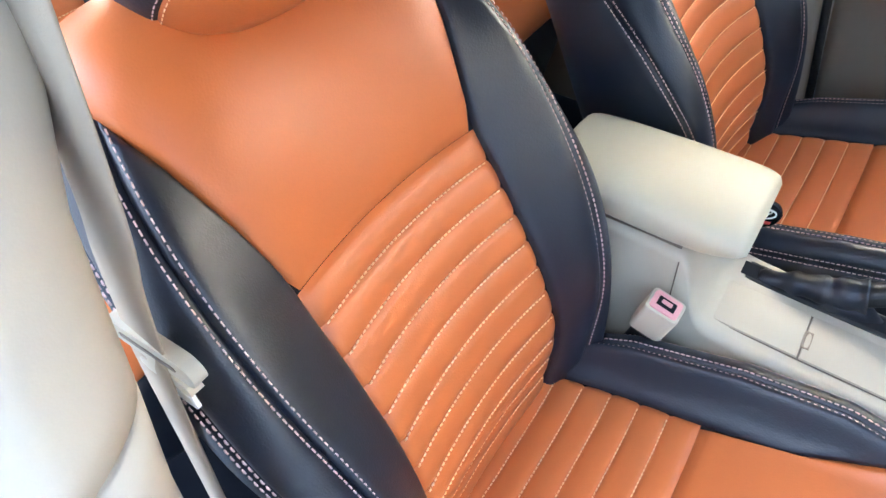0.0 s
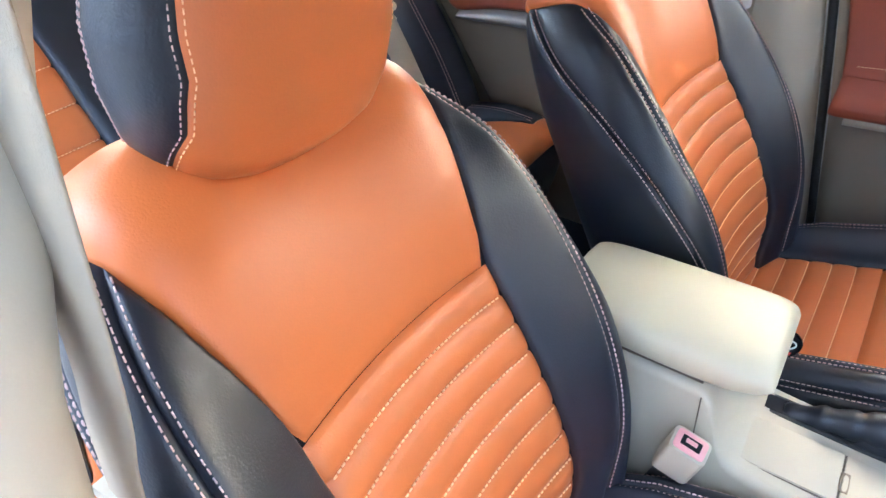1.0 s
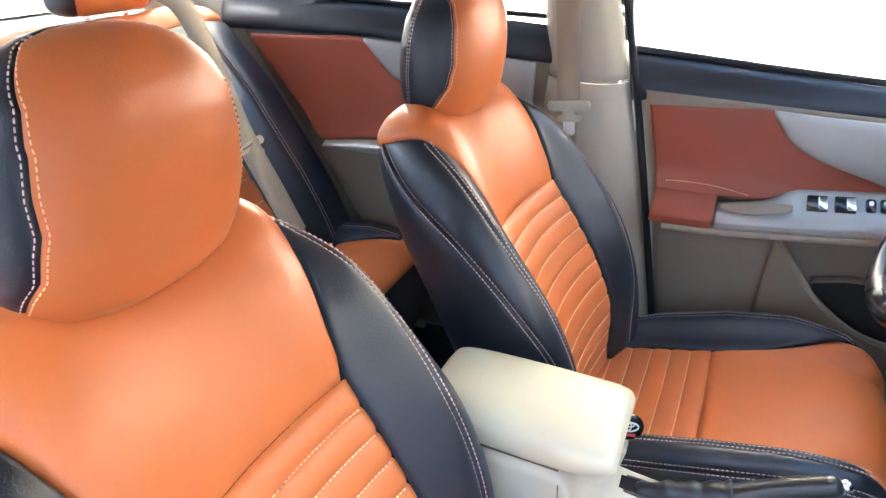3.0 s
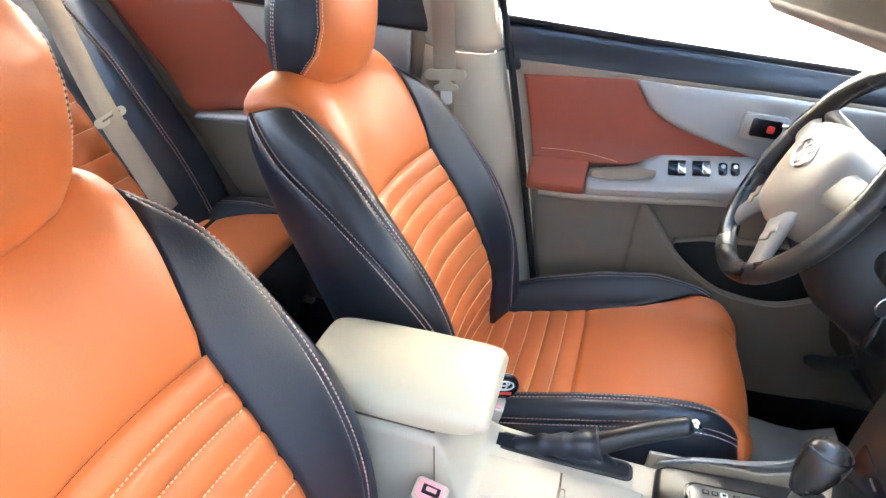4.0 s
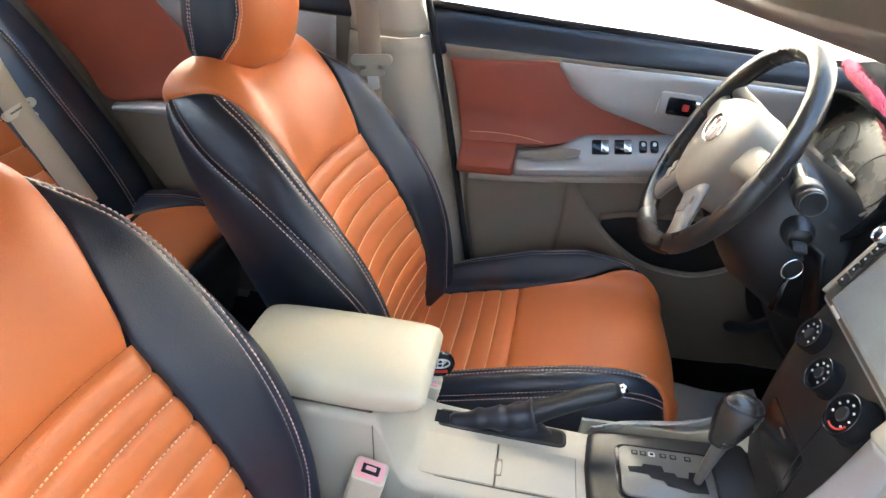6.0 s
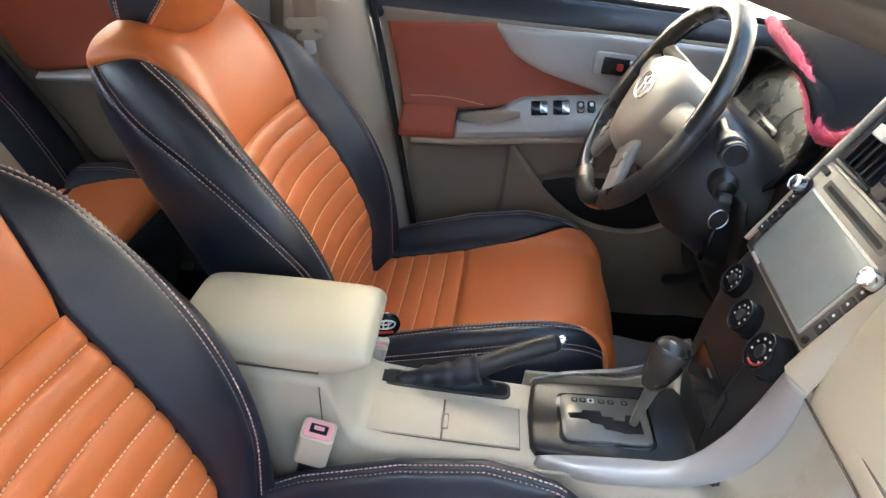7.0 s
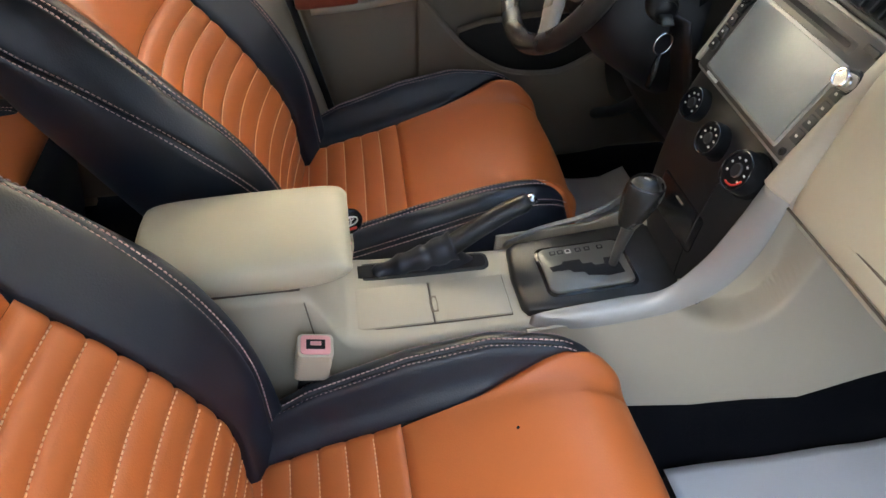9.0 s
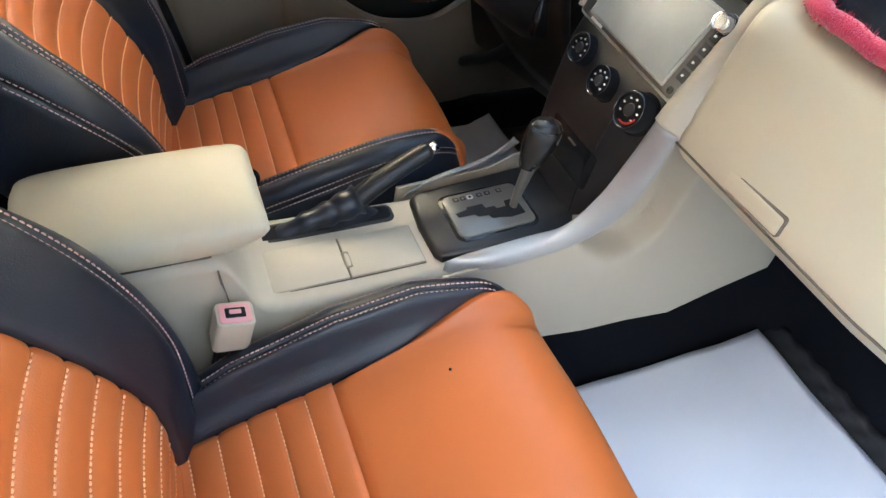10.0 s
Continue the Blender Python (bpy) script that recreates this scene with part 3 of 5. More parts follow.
tagged(lattice("ceiling", lambda x, y: (x, y, roof_z(x, y)), np.linspace(-1.06, 0.52, 30), np.linspace(-0.60, 0.60, 20), "headliner", None, "", -0.03), "pale cloth headliner of the car roof", "ceiling", "", "structure")
tagged(lattice("roof_skin", lambda x, y: (x, y, roof_z(x, y) + 0.045), np.linspace(-1.09, 0.55, 30), np.linspace(-0.63, 0.63, 20), "paint", None, "", -0.008), "painted steel car roof", "roof", "", "structure")
# ground outside
tagged(lattice("ground", lambda x, y: (x, y, -0.30 + 0.01 * noise.noise((x * 0.5, y * 0.5, 3))), np.linspace(-400, 400, 41), np.linspace(-400, 400, 41), "concrete"), "pale sunlit concrete ground", "ground", "", "structure")
# added, unseen: blocks the sun and low sky on the doorway side
slab("shade_wall", (70, 0.4, 4.3), (0, -4.3, 1.80), "shade_face", "added unseen blue-grey wall that keeps the sun off the car", "wall")
# added reflector: sends sunlight back through the windscreen
slab("front_bounce_wall", (0.4, 20, 6.3), (9.2, -2.0, 2.85), "concrete", "added unseen grey wall ahead that bounces sunlight into the car", "wall")
# invented reflector for the driver's side, whitening what the windows show
slab("far_bounce_wall", (70, 0.4, 8.3), (0, 6.6, 3.85), "bounce_face", "added pale wall that bounces warm sunlight through the driver's windows", "wall")
# windscreen and rear window
tagged(lattice("windscreen", lambda u, y: (1.42 - 0.88 * u, y * (1 - 0.14 * u), 0.90 + 0.31 * u - 0.03 * (y / 0.6) ** 2), np.linspace(0, 1, 14), np.linspace(-0.68, 0.68, 16), "glass", None, "", 0.005), "clear laminated windscreen", "windscreen", "", "structure").visible_shadow = False
slab("cowl", (0.10, 1.44, 0.05), (1.44, 0, 0.885), "black", "black plastic cowl below the windscreen", "cowl")
tagged(lattice("rear_window", lambda u, y: (-1.46 + 0.40 * u, y * (1 - 0.06 * u), 0.87 + 0.31 * u), np.linspace(0, 1, 6), np.linspace(-0.6, 0.6, 12), "glass", None, "", 0.005), "clear rear window", "window", "", "structure").visible_shadow = False


def patch(name, lo, hi, x0, x1, yf, mat, parent, label="", nu=40, nv=14, roll=0.004, thick=0.006, side=1):
    """A trim piece on a door side: x from x0 to x1, z between the curves lo and hi (points of x, z), y by yf(x, z); its rim rolls back."""
    lo, hi = np.asarray(lo, float), np.asarray(hi, float)

    def pt(u, v):
        x = x0 + (x1 - x0) * u
        a, b = np.interp(x, lo[:, 0], lo[:, 1]), np.interp(x, hi[:, 0], hi[:, 1])
        z = a + (b - a) * v
        e = min(u * (x1 - x0), (1 - u) * (x1 - x0), v * abs(b - a), (1 - v) * abs(b - a))
        return (x, side * (yf(x, z) + roll * math.exp(-e / 0.004)), z)

    return lattice(name, pt, edge_samples(nu), edge_samples(nv), mat, parent, label, thick * side)


def wavy(pts, n=40):
    return smooth_curve(pts, n)


def door_edge(z):
    return np.interp(z, [0.12, 0.31, 0.53, 0.77, 0.88], [0.195, 0.148, 0.100, 0.040, 0.002])


def front_door_left():
    d = thing("front_door", "closed car door lined in rust leather, silver and beige", "car door")
    body_y = lambda x, z: 0.705 + 0.03 * max(0, z - 0.75) - 0.012 * math.exp(-((z - 0.30) / 0.18) ** 2)
    # beige body, its rear edge leaning with the pillar
    zs = edge_samples(30, 0.10, 0.80)
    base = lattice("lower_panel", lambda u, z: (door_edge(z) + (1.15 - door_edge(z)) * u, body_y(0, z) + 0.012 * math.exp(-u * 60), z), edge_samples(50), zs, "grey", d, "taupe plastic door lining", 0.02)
    # dark padded band under the window
    band_lo = [(-0.02, 0.770), (0.28, 0.79), (0.54, 0.797), (0.75, 0.795), (1.1, 0.79)]
    band_hi = [(0.0, 0.868), (0.28, 0.856), (0.54, 0.848), (0.75, 0.842), (1.1, 0.835)]
    patch("upper_band", band_lo, band_hi, -0.012, 1.1, lambda x, z: 0.712 + 0.035 * ((z - 0.79) / 0.075) ** 2 if z > 0.79 else 0.712, "dark", d, "dark blue-black padded band", 50, 18, 0.008)
    tube("window_seal", [(x, 0.752, np.interp(x, [p[0] for p in band_hi], [p[1] for p in band_hi]) + 0.006) for x in np.linspace(0.0, 1.1, 30)], 0.007, "rubber", d, "black rubber seal")
    # rust leather panel
    curve = wavy([(0.045, 0.772), (0.20, 0.785), (0.288, 0.792), (0.31, 0.765), (0.335, 0.738), (0.398, 0.710), (0.47, 0.693), (0.545, 0.672), (0.56, 0.665)], 60)
    low = [(0.04, 0.598), (0.10, 0.600), (0.20, 0.604), (0.30, 0.612), (0.37, 0.634), (0.45, 0.648), (0.56, 0.662)]
    red_y = lambda x, z: 0.698 - 0.02 * math.exp(-((z - 0.60) / 0.03) ** 2)
    lp = patch("leather_panel", low, curve, 0.056, 0.555, red_y, "red", d, "rust-red leather door panel", 60, 24, 0.004)
    for q in lp.data.vertices:
        q.co.x += 0.046 * max(0.0, (0.775 - q.co.z) / 0.175) * math.exp(-max(0.0, q.co.x - 0.056) / 0.06)
    line = [(x, red_y(x, z) - 0.001, z) for x, z in ((0.118 + 0.17 * q, 0.622 + 0.006 * math.sin(math.pi * q) - 0.004 * q) for q in np.linspace(0, 1, 24))]
    tagged(dashes("stitching", [(line, [(0, -1, 0)] * 24)], "thread_orange", lp, 0.004, 0.002, 0.0005), "row of orange stitches", kind="stuff")
    # silver sweep with the handle
    patch("silver_trim", wavy([(0.288, 0.790), (0.31, 0.763), (0.335, 0.736), (0.398, 0.708), (0.47, 0.690), (0.56, 0.668), (0.70, 0.640), (0.95, 0.62)], 60), [(0.28, 0.794), (0.54, 0.799), (0.75, 0.797), (0.95, 0.79)], 0.291, 0.95,
          lambda x, z: 0.692 - 0.012 * min(1, (x - 0.29) / 0.08), "silver", d, "silver-grey plastic sweep", 60, 16, 0.006)
    # armrest pad and the switch panel on it, sloping down towards the cabin
    zlow = lambda x: np.interp(x, [0.09, 0.225, 0.40, 0.56, 0.75], [0.566, 0.574, 0.598, 0.622, 0.640])
    zhigh = lambda x: np.interp(x, [0.09, 0.20, 0.28, 0.36, 0.545, 0.75], [0.606, 0.610, 0.616, 0.640, 0.665, 0.68])

    def rest(x0, x1, name, mat, label, high):
        def pt(u, k):
            x = x0 + (x1 - x0) * u
            e = 0.006 * math.exp(-min(u, 1 - u) * (x1 - x0) / 0.004)
            zl, zh = zlow(x), high(x)
            prof = [(0.700, zh), (0.690, zh - 0.001), (0.664, zl + (zh - zl) * 0.55), (0.643, zl + 0.010), (0.634, zl), (0.632, zl - 0.010), (0.640, zl - 0.022), (0.70, zl - 0.030)]
            y, z = catmull(prof, k * 7)
            return (x, min(0.70, y + e), z)
        return lattice(name, pt, edge_samples(40), np.linspace(0, 1, 36), mat, d, label, 0.004)

    rest(0.104, 0.224, "armrest_pad", "red", "rust-red leather armrest end", zhigh)
    sp = rest(0.228, 0.74, "switch_panel", "silver", "silver window switch panel", lambda x: np.interp(x, [0.228, 0.30, 0.345, 0.37, 0.545, 0.75], [zlow(0.228) + 0.012, zlow(0.30) + 0.016, 0.628, 0.640, 0.665, 0.68]))
    tube("armrest_lip", [(x, 0.648, zlow(x) - 0.030) for x in np.linspace(0.13, 0.74, 30)], 0.012, "taupe", d, "beige lip under the armrest", 10)
    def cup(u, v):
        k = math.sin(math.pi * (0.06 + 0.88 * u)) ** 0.7
        return (0.236 + 0.128 * u, 0.658 - 0.022 * (0.5 + (v - 0.5) * k), 0.597 + 0.022 * u + 0.016 * (0.5 - v) * k + 0.004 * math.sin(math.pi * v))
    hole = lattice("pull_cup", cup, edge_samples(24), edge_samples(12), "grey", d, "taupe recessed pull cup", 0.003)
    tube("cup_rim", [cup(u, 1) for u in np.linspace(0, 1, 24)], 0.002, "silver", hole, "silver rim", 8)

    def on_panel(x, k, lift=0.0):
        zl, zh = zlow(x), zhigh(x)
        a = math.atan2(zh - zl, 0.066)
        m = axes_m((x, 0.634 + 0.066 * k - math.sin(a) * lift, zl + (zh - zl) * k + math.cos(a) * lift), (1, 0, 0.13), (0, math.cos(a), math.sin(a)))
        return m

    for x, w in ((0.405, 0.036), (0.452, 0.036)):
        s = prism("window_switch", rounded(w, 0.036, 0.003), "gloss", sp, on_panel(x, 0.56, 0.0075), 0.004, 0.001, "black window switch")
        prism("switch_rocker", rounded(w * 0.42, 0.030, 0.002), "chrome", s, on_panel(x + 0.009, 0.56, 0.0105), 0.003, 0.001, "bright rocker")
    for x in (0.493, 0.516):
        s = prism("lock_switch", rounded(0.017, 0.030, 0.006), "gloss", sp, on_panel(x, 0.56, 0.0075), 0.004, 0.001, "black lock switch")
        prism("switch_mark", rounded(0.008, 0.010, 0.003), "white", s, on_panel(x, 0.62, 0.0113), 0.0008)
    # inside handle in its cup
    fm = axes_m((0.545, 0.680, 0.739), (1, 0, -0.02), (0, 0, 1))
    h = prism("handle_bezel", rounded(0.085, 0.052, 0.008), "silver", d, fm, 0.010, 0.003, "chrome handle surround")
    prism("handle_cup", rounded(0.058, 0.036, 0.005), "gloss", h, fm @ Matrix.Translation((0.004, 0, 0.0075)), 0.004, 0.001)
    prism("lock_tab", rounded(0.013, 0.014, 0.003), "redplastic", h, fm @ Matrix.Translation((0.012, 0, 0.011)), 0.004, 0.001, "red lock marker")
    tube("pull_lever", [(0.575, 0.668, 0.752), (0.61, 0.660, 0.748), (0.655, 0.664, 0.744)], [0.010, 0.013, 0.010], "chrome", h, "", 10, squash=0.6)
    # map pocket
    rim = smooth_curve([(0.355, 0.694, 0.540), (0.41, 0.676, 0.475), (0.46, 0.660, 0.425), (0.535, 0.648, 0.380), (0.61, 0.644, 0.366), (0.69, 0.644, 0.373), (0.79, 0.652, 0.425), (0.87, 0.670, 0.48), (0.96, 0.694, 0.53)], 60)
    pk = lattice("map_pocket", lambda u, v: tuple(rim[int(round(u * 59))] + np.array([0.0, 0.022 * v ** 2 - 0.006 * math.sin(math.pi * v), -(rim[int(round(u * 59))][2] - 0.12) * v])), np.linspace(0, 1, 60), edge_samples(14), "grey", d, "taupe map pocket with a thick rim", 0.01)
    tube("pocket_rim", rim, 0.0065, "grey", pk, "", 12)
    roof = lambda x: np.interp(x, [0.44, 0.50, 0.60, 0.75, 0.90], [0.452, 0.470, 0.478, 0.490, 0.52])
    # dark sheet before the lining stands for the pocket's inner shade
    lattice("pocket_shade", lambda u, v: (0.445 + 0.47 * u, 0.685, (lambda x, a: a + (max(a + 0.002, roof(x)) - a) * v)(0.445 + 0.47 * u, np.interp(0.445 + 0.47 * u, rim[:, 0], rim[:, 2]) - 0.03)), edge_samples(40), edge_samples(8), "shade_brown", d, "dark sheet for the shade inside the pocket", -0.004)
    lattice("recess_lip", lambda u, v: (0.44 + 0.47 * u, 0.690 - 0.012 * math.sin(math.pi * v), roof(0.44 + 0.47 * u) - 0.003 + 0.014 * v), edge_samples(40), np.linspace(0, 1, 8), "grey", d, "rounded lip over the pocket", 0.003)
    outer_skin(d, 0.0, 1.18, 1)
    win = lattice("window_pane", lambda u, v: (-0.04 + 0.66 * u + (1 - v) * 0.38 * u, 0.765 - 0.14 * v, 0.862 - 0.02 * u + 0.30 * v), np.linspace(0, 1, 10), np.linspace(0, 1, 8), "glass", d, "clear side window", 0.004)
    win.visible_shadow = False
    return d


def outer_skin(d, x0, x1, side):
    lattice("outer_skin", lambda u, z: (x0 + (x1 - x0) * u, side * (0.80 + 0.05 * math.exp(-((z - 0.45) / 0.3) ** 2)), z), np.linspace(0, 1, 20), np.linspace(-0.12, 0.86, 14), "paint", d, "painted door skin", 0.004 * -side)


def rear_door(side, name_label):
    d = thing("rear_door", name_label, "car door")
    yy = lambda x, z: 0.655 + 0.03 * max(0, z - 0.78) + 0.02 * max(0, (x + 0.5))
    zs = edge_samples(24, 0.10, 0.86)
    left = lambda z: np.interp(z, [0.10, 0.34, 0.435, 0.83, 0.93], [-0.55, -0.61, -0.675, -0.95, -1.03])
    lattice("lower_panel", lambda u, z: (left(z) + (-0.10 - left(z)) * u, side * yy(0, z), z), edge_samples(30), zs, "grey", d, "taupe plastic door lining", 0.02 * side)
    patch("upper_band", [(-1.02, 0.838), (-0.60, 0.856), (-0.17, 0.842)], [(-1.02, 0.925), (-0.60, 0.925), (-0.17, 0.915)], -1.02, -0.10, lambda x, z: 0.652 + 0.03 * ((z - 0.85) / 0.07) ** 2, "dark", d, "dark blue-black padded band", 30, 14, 0.006, side=side)
    tube("window_seal", [(x, side * 0.69, 0.93) for x in np.linspace(-1.02, -0.17, 20)], 0.006, "rubber", d, "black rubber seal")
    lo = wavy([(-0.93, 0.825), (-0.85, 0.735), (-0.77, 0.645), (-0.735, 0.600), (-0.70, 0.592), (-0.60, 0.615), (-0.45, 0.625), (-0.32, 0.64)], 40)
    patch("leather_panel", lo, wavy([(-0.94, 0.832), (-0.75, 0.845), (-0.60, 0.852), (-0.55, 0.80), (-0.50, 0.765), (-0.32, 0.73)], 40), -0.925, -0.33, lambda x, z: 0.648 - 0.012 * math.exp(-((z - 0.61) / 0.03) ** 2), "red", d, "rust-red leather door panel", 50, 20, 0.004, side=side)
    patch("silver_trim", wavy([(-0.60, 0.850), (-0.55, 0.80), (-0.50, 0.765), (-0.32, 0.73), (-0.18, 0.72)], 40), [(-0.60, 0.853), (-0.18, 0.842)], -0.597, -0.18, lambda x, z: 0.644, "silver", d, "silver-grey plastic sweep", 30, 12, 0.005, side=side)
    patch("armrest", [(-0.72, 0.575), (-0.60, 0.580), (-0.20, 0.600)], [(-0.72, 0.592), (-0.60, 0.612), (-0.20, 0.640)], -0.715, -0.20, lambda x, z: 0.612, "silver", d, "silver armrest strip", 30, 8, 0.03, side=side)
    outer_skin(d, -0.98, -0.03, side)
    win = lattice("window_pane", lambda u, v: (-1.06 + 0.95 * u + 0.10 * v, side * (0.70 - 0.10 * v), 0.925 + 0.25 * v), np.linspace(0, 1, 8), np.linspace(0, 1, 6), "glass", d, "clear side window", 0.004)
    win.visible_shadow = False
    tube("window_bar", [(-0.755, side * 0.69, 0.935), (-0.765, side * 0.60, 1.18)], 0.009, "rubber", d, "black window divider", 8)
    return d


def b_pillar(side):
    p = thing("pillar_trim", "beige plastic pillar trim with a seam at belt height", "pillar trim", kind="structure")
    def loft(z0, z1, mat, label, name, grow):
        def pt(u, z):
            front = np.interp(z, [0.10, 0.31, 0.65, 0.83, 1.0, 1.2], [0.17, 0.130, 0.050, 0.004, -0.040, -0.085])
            if side < 0:
                front += np.interp(z, [0.65, 0.85, 1.0, 1.2], [0, -0.013, -0.015, 0.08])
            rear = np.interp(z, [0.10, 0.5, 0.82, 1.0, 1.2], [-0.26, -0.21, -0.170, -0.188, -0.20])
            crest = np.interp(z, [0.10, 0.5, 0.75, 0.87, 1.0, 1.2], [0.645, 0.636, 0.632, 0.628, 0.612, 0.565]) - grow
            if side < 0:
                crest = np.interp(z, [0.1, 0.5, 0.75, 0.9, 1.0, 1.2], [0.711, 0.678, 0.645, 0.609, 0.566, 0.515])
            back = crest + 0.075
            x = rear + (front - rear) * u
            y = back - (back - crest) * (1 - abs(2 * u - 1) ** (3.2 if side > 0 else 4)) ** 0.8
            return (x, side * y, z)
        return lattice(name, pt, np.linspace(0, 1, 30), np.linspace(z0, z1, 26), mat, p, label, 0.01 * side)
    # one plastic in two tones: shaded far pillar, lit near pillar
    loft(0.08, 0.815, "taupe" if side > 0 else "cream", "beige lower pillar trim", "lower_trim", 0.0)
    loft(0.820, 1.21, "taupe" if side > 0 else "cream", "beige upper pillar trim", "upper_trim", -0.003)
    if side < 0:
        return p
    tube("door_seal", [(np.interp(z, [0.10, 0.31, 0.65, 0.83, 1.0, 1.2], [0.182, 0.140, 0.062, 0.018, -0.025, -0.07]), side * (np.interp(z, [0.1, 0.8, 1.0, 1.2], [0.70, 0.70, 0.68, 0.63])), z) for z in np.linspace(0.09, 1.2, 30)], 0.008, "rubber", p, "black door seal", 8)
    return p


def driver_webs(web, side):
    web([(-0.125, side * 0.575, 1.19), (-0.118, side * 0.598, 1.0), (-0.105, side * 0.608, 0.88), (-0.095, side * 0.612, 0.775)], "webbing")
    web([(-0.095, side * 0.612, 0.775), (-0.092, side * 0.620, 0.62), (-0.085, side * 0.630, 0.40), (-0.08, side * 0.635, 0.16)], "lower_webbing")


def latch(belt, m, sign, k=1.0):
    """A bar that the webbing runs behind, waisted over its collar, with a flat tongue below."""
    w, h = 0.044 * k, 0.011 * k
    half = [(0.010 * k, -h), (0.013 * k, -h - 0.008 * k), (0.024 * k, -h - 0.011 * k), (0.026 * k, -h - 0.018 * k), (0.021 * k, -h - 0.022 * k)]
    end = [(w - h * (1 - math.cos(a)), h * math.sin(a)) for a in np.linspace(-math.pi / 2, math.pi / 2, 11)]
    right = half[::-1] + [(0.018 * k, -h)] + end
    outline = right + [(-x, y) for x, y in right[::-1]]
    plate = prism("latch_plate", outline, "beige", belt, m, 0.010 * sign, 0.0, "beige moulded latch plate")
    prism("webbing_slot", rounded(0.056 * k, 0.0045 * k, 0.002 * k), "brown", plate, m @ Matrix.Translation((0, 0.001, 0.0102 * sign)), 0.0006 * sign, 0.0, "dark slot")
    prism("latch_tongue", rounded(0.024 * k, 0.034 * k, 0.006 * k), "white", plate, m @ Matrix.Translation((0, -h - 0.034 * k, 0.004 * sign)), 0.003 * sign, 0.0, "pale latch tongue")


def seat_belt(side):
    s = thing("seat_belt", "taupe webbing seat belt with a beige latch plate", "seat belt")

    def web(pts, name):
        pts = np.asarray(pts)
        c = smooth_curve(pts, 24)
        return lattice(name, lambda i, w: tuple(c[int(round(i * 23))] + np.array([w * 0.046, side * 0.004 * w, 0])), np.linspace(0, 1, 24), [-0.5, 0, 0.5], "webbing", s, "taupe woven webbing", 0.0016)
    if side < 0:
        web([(-0.02, -0.596, 1.14), (-0.075, -0.598, 0.90), (-0.100, -0.600, 0.82), (-0.118, -0.602, 0.742)], "webbing")
        web([(-0.118, -0.603, 0.742), (-0.130, -0.604, 0.68), (-0.178, -0.606, 0.40), (-0.20, -0.615, 0.16)], "lower_webbing")
    else:
        driver_webs(web, side)
    m = axes_m((-0.112, -0.594, 0.744) if side < 0 else (-0.093, side * 0.606, 0.772), (1, 0, 0.12), (0, 0, 1))
    latch(s, m, 1 if side < 0 else -1)
    bm_ob("belt_anchor", box_bm((0.05, 0.03, 0.05), (-0.08, side * 0.64, 0.14), 0.008), "beige", s, "", True, 40)
    return s


front_door_left()
rear_door(1, "closed rear car door lined in rust leather")
for sd in (1, -1):
    b_pillar(sd)
    seat_belt(sd)
    # roof rail and front pillar
    tagged(tube("roof_rail", [(x, sd * 0.60, roof_z(x, 0.6) - 0.005) for x in np.linspace(-1.3, 0.50, 24)], 0.035, "headliner", None, "", 10, squash=0.8), "pale cloth roof rail trim", "roof rail", "", "structure")
    tagged(tube("front_pillar", [(0.46, sd * 0.585, 1.17), (0.80, sd * 0.62, 1.08), (1.15, sd * 0.66, 0.96), (1.40, sd * 0.69, 0.88)], 0.035, "beige", None, "", 10, squash=0.7), "beige front pillar trim", "pillar trim", "", "structure")
    tagged(tube("rear_pillar", [(-1.30, sd * 0.585, 1.15), (-1.22, sd * 0.61, 1.02), (-1.16, sd * 0.64, 0.88), (-1.10, sd * 0.66, 0.6)], [0.05, 0.08, 0.10, 0.12], "grey", None, "", 12, squash=0.5), "grey rear pillar trim", "pillar trim", "", "structure")
for sd in (1, -1):
    tagged(lattice("quarter_trim", lambda x, z: (x, sd * (0.685 + 0.01 * z), z), np.linspace(-1.35, -0.45 if sd > 0 else -0.95, 20), np.linspace(0.06, 0.935, 12), "taupe", None, "", 0.02 * sd), "grey-beige side trim behind the rear door", "side trim", "", "structure")
# passenger sill and wing behind the camera's opening
slab("door_sill", (1.15, 0.08, 0.05), (0.62, -0.735, 0.085), "beige", "beige scuff plate of the open doorway", "door sill", bevel=0.012)
slab("side_panel", (0.30, 0.06, 0.80), (1.30, -0.735, 0.45), "carpet", "dark kick panel ahead of the doorway", "kick panel", bevel=0.01)
slab("side_panel", (0.30, 0.06, 0.80), (1.30, 0.735, 0.45), "carpet", "dark kick panel ahead of the doorway", "kick panel", bevel=0.01)
# sun visor turned down
visor = thing("sun_visor", "taupe sun visor folded down below the roof", "sun visor")
lattice("visor_board", lambda u, v: (0.360 + 0.11 * v, -0.66 + 0.69 * u, 1.043 - 0.066 * (-0.66 + 0.69 * u) + 0.11 * v), edge_samples(24), edge_samples(10), "brown", visor, "taupe padded board", -0.014)
tube("visor_rod", [(0.475, -0.58, 1.20), (0.475, -0.20, 1.175)], 0.006, "grey", visor)
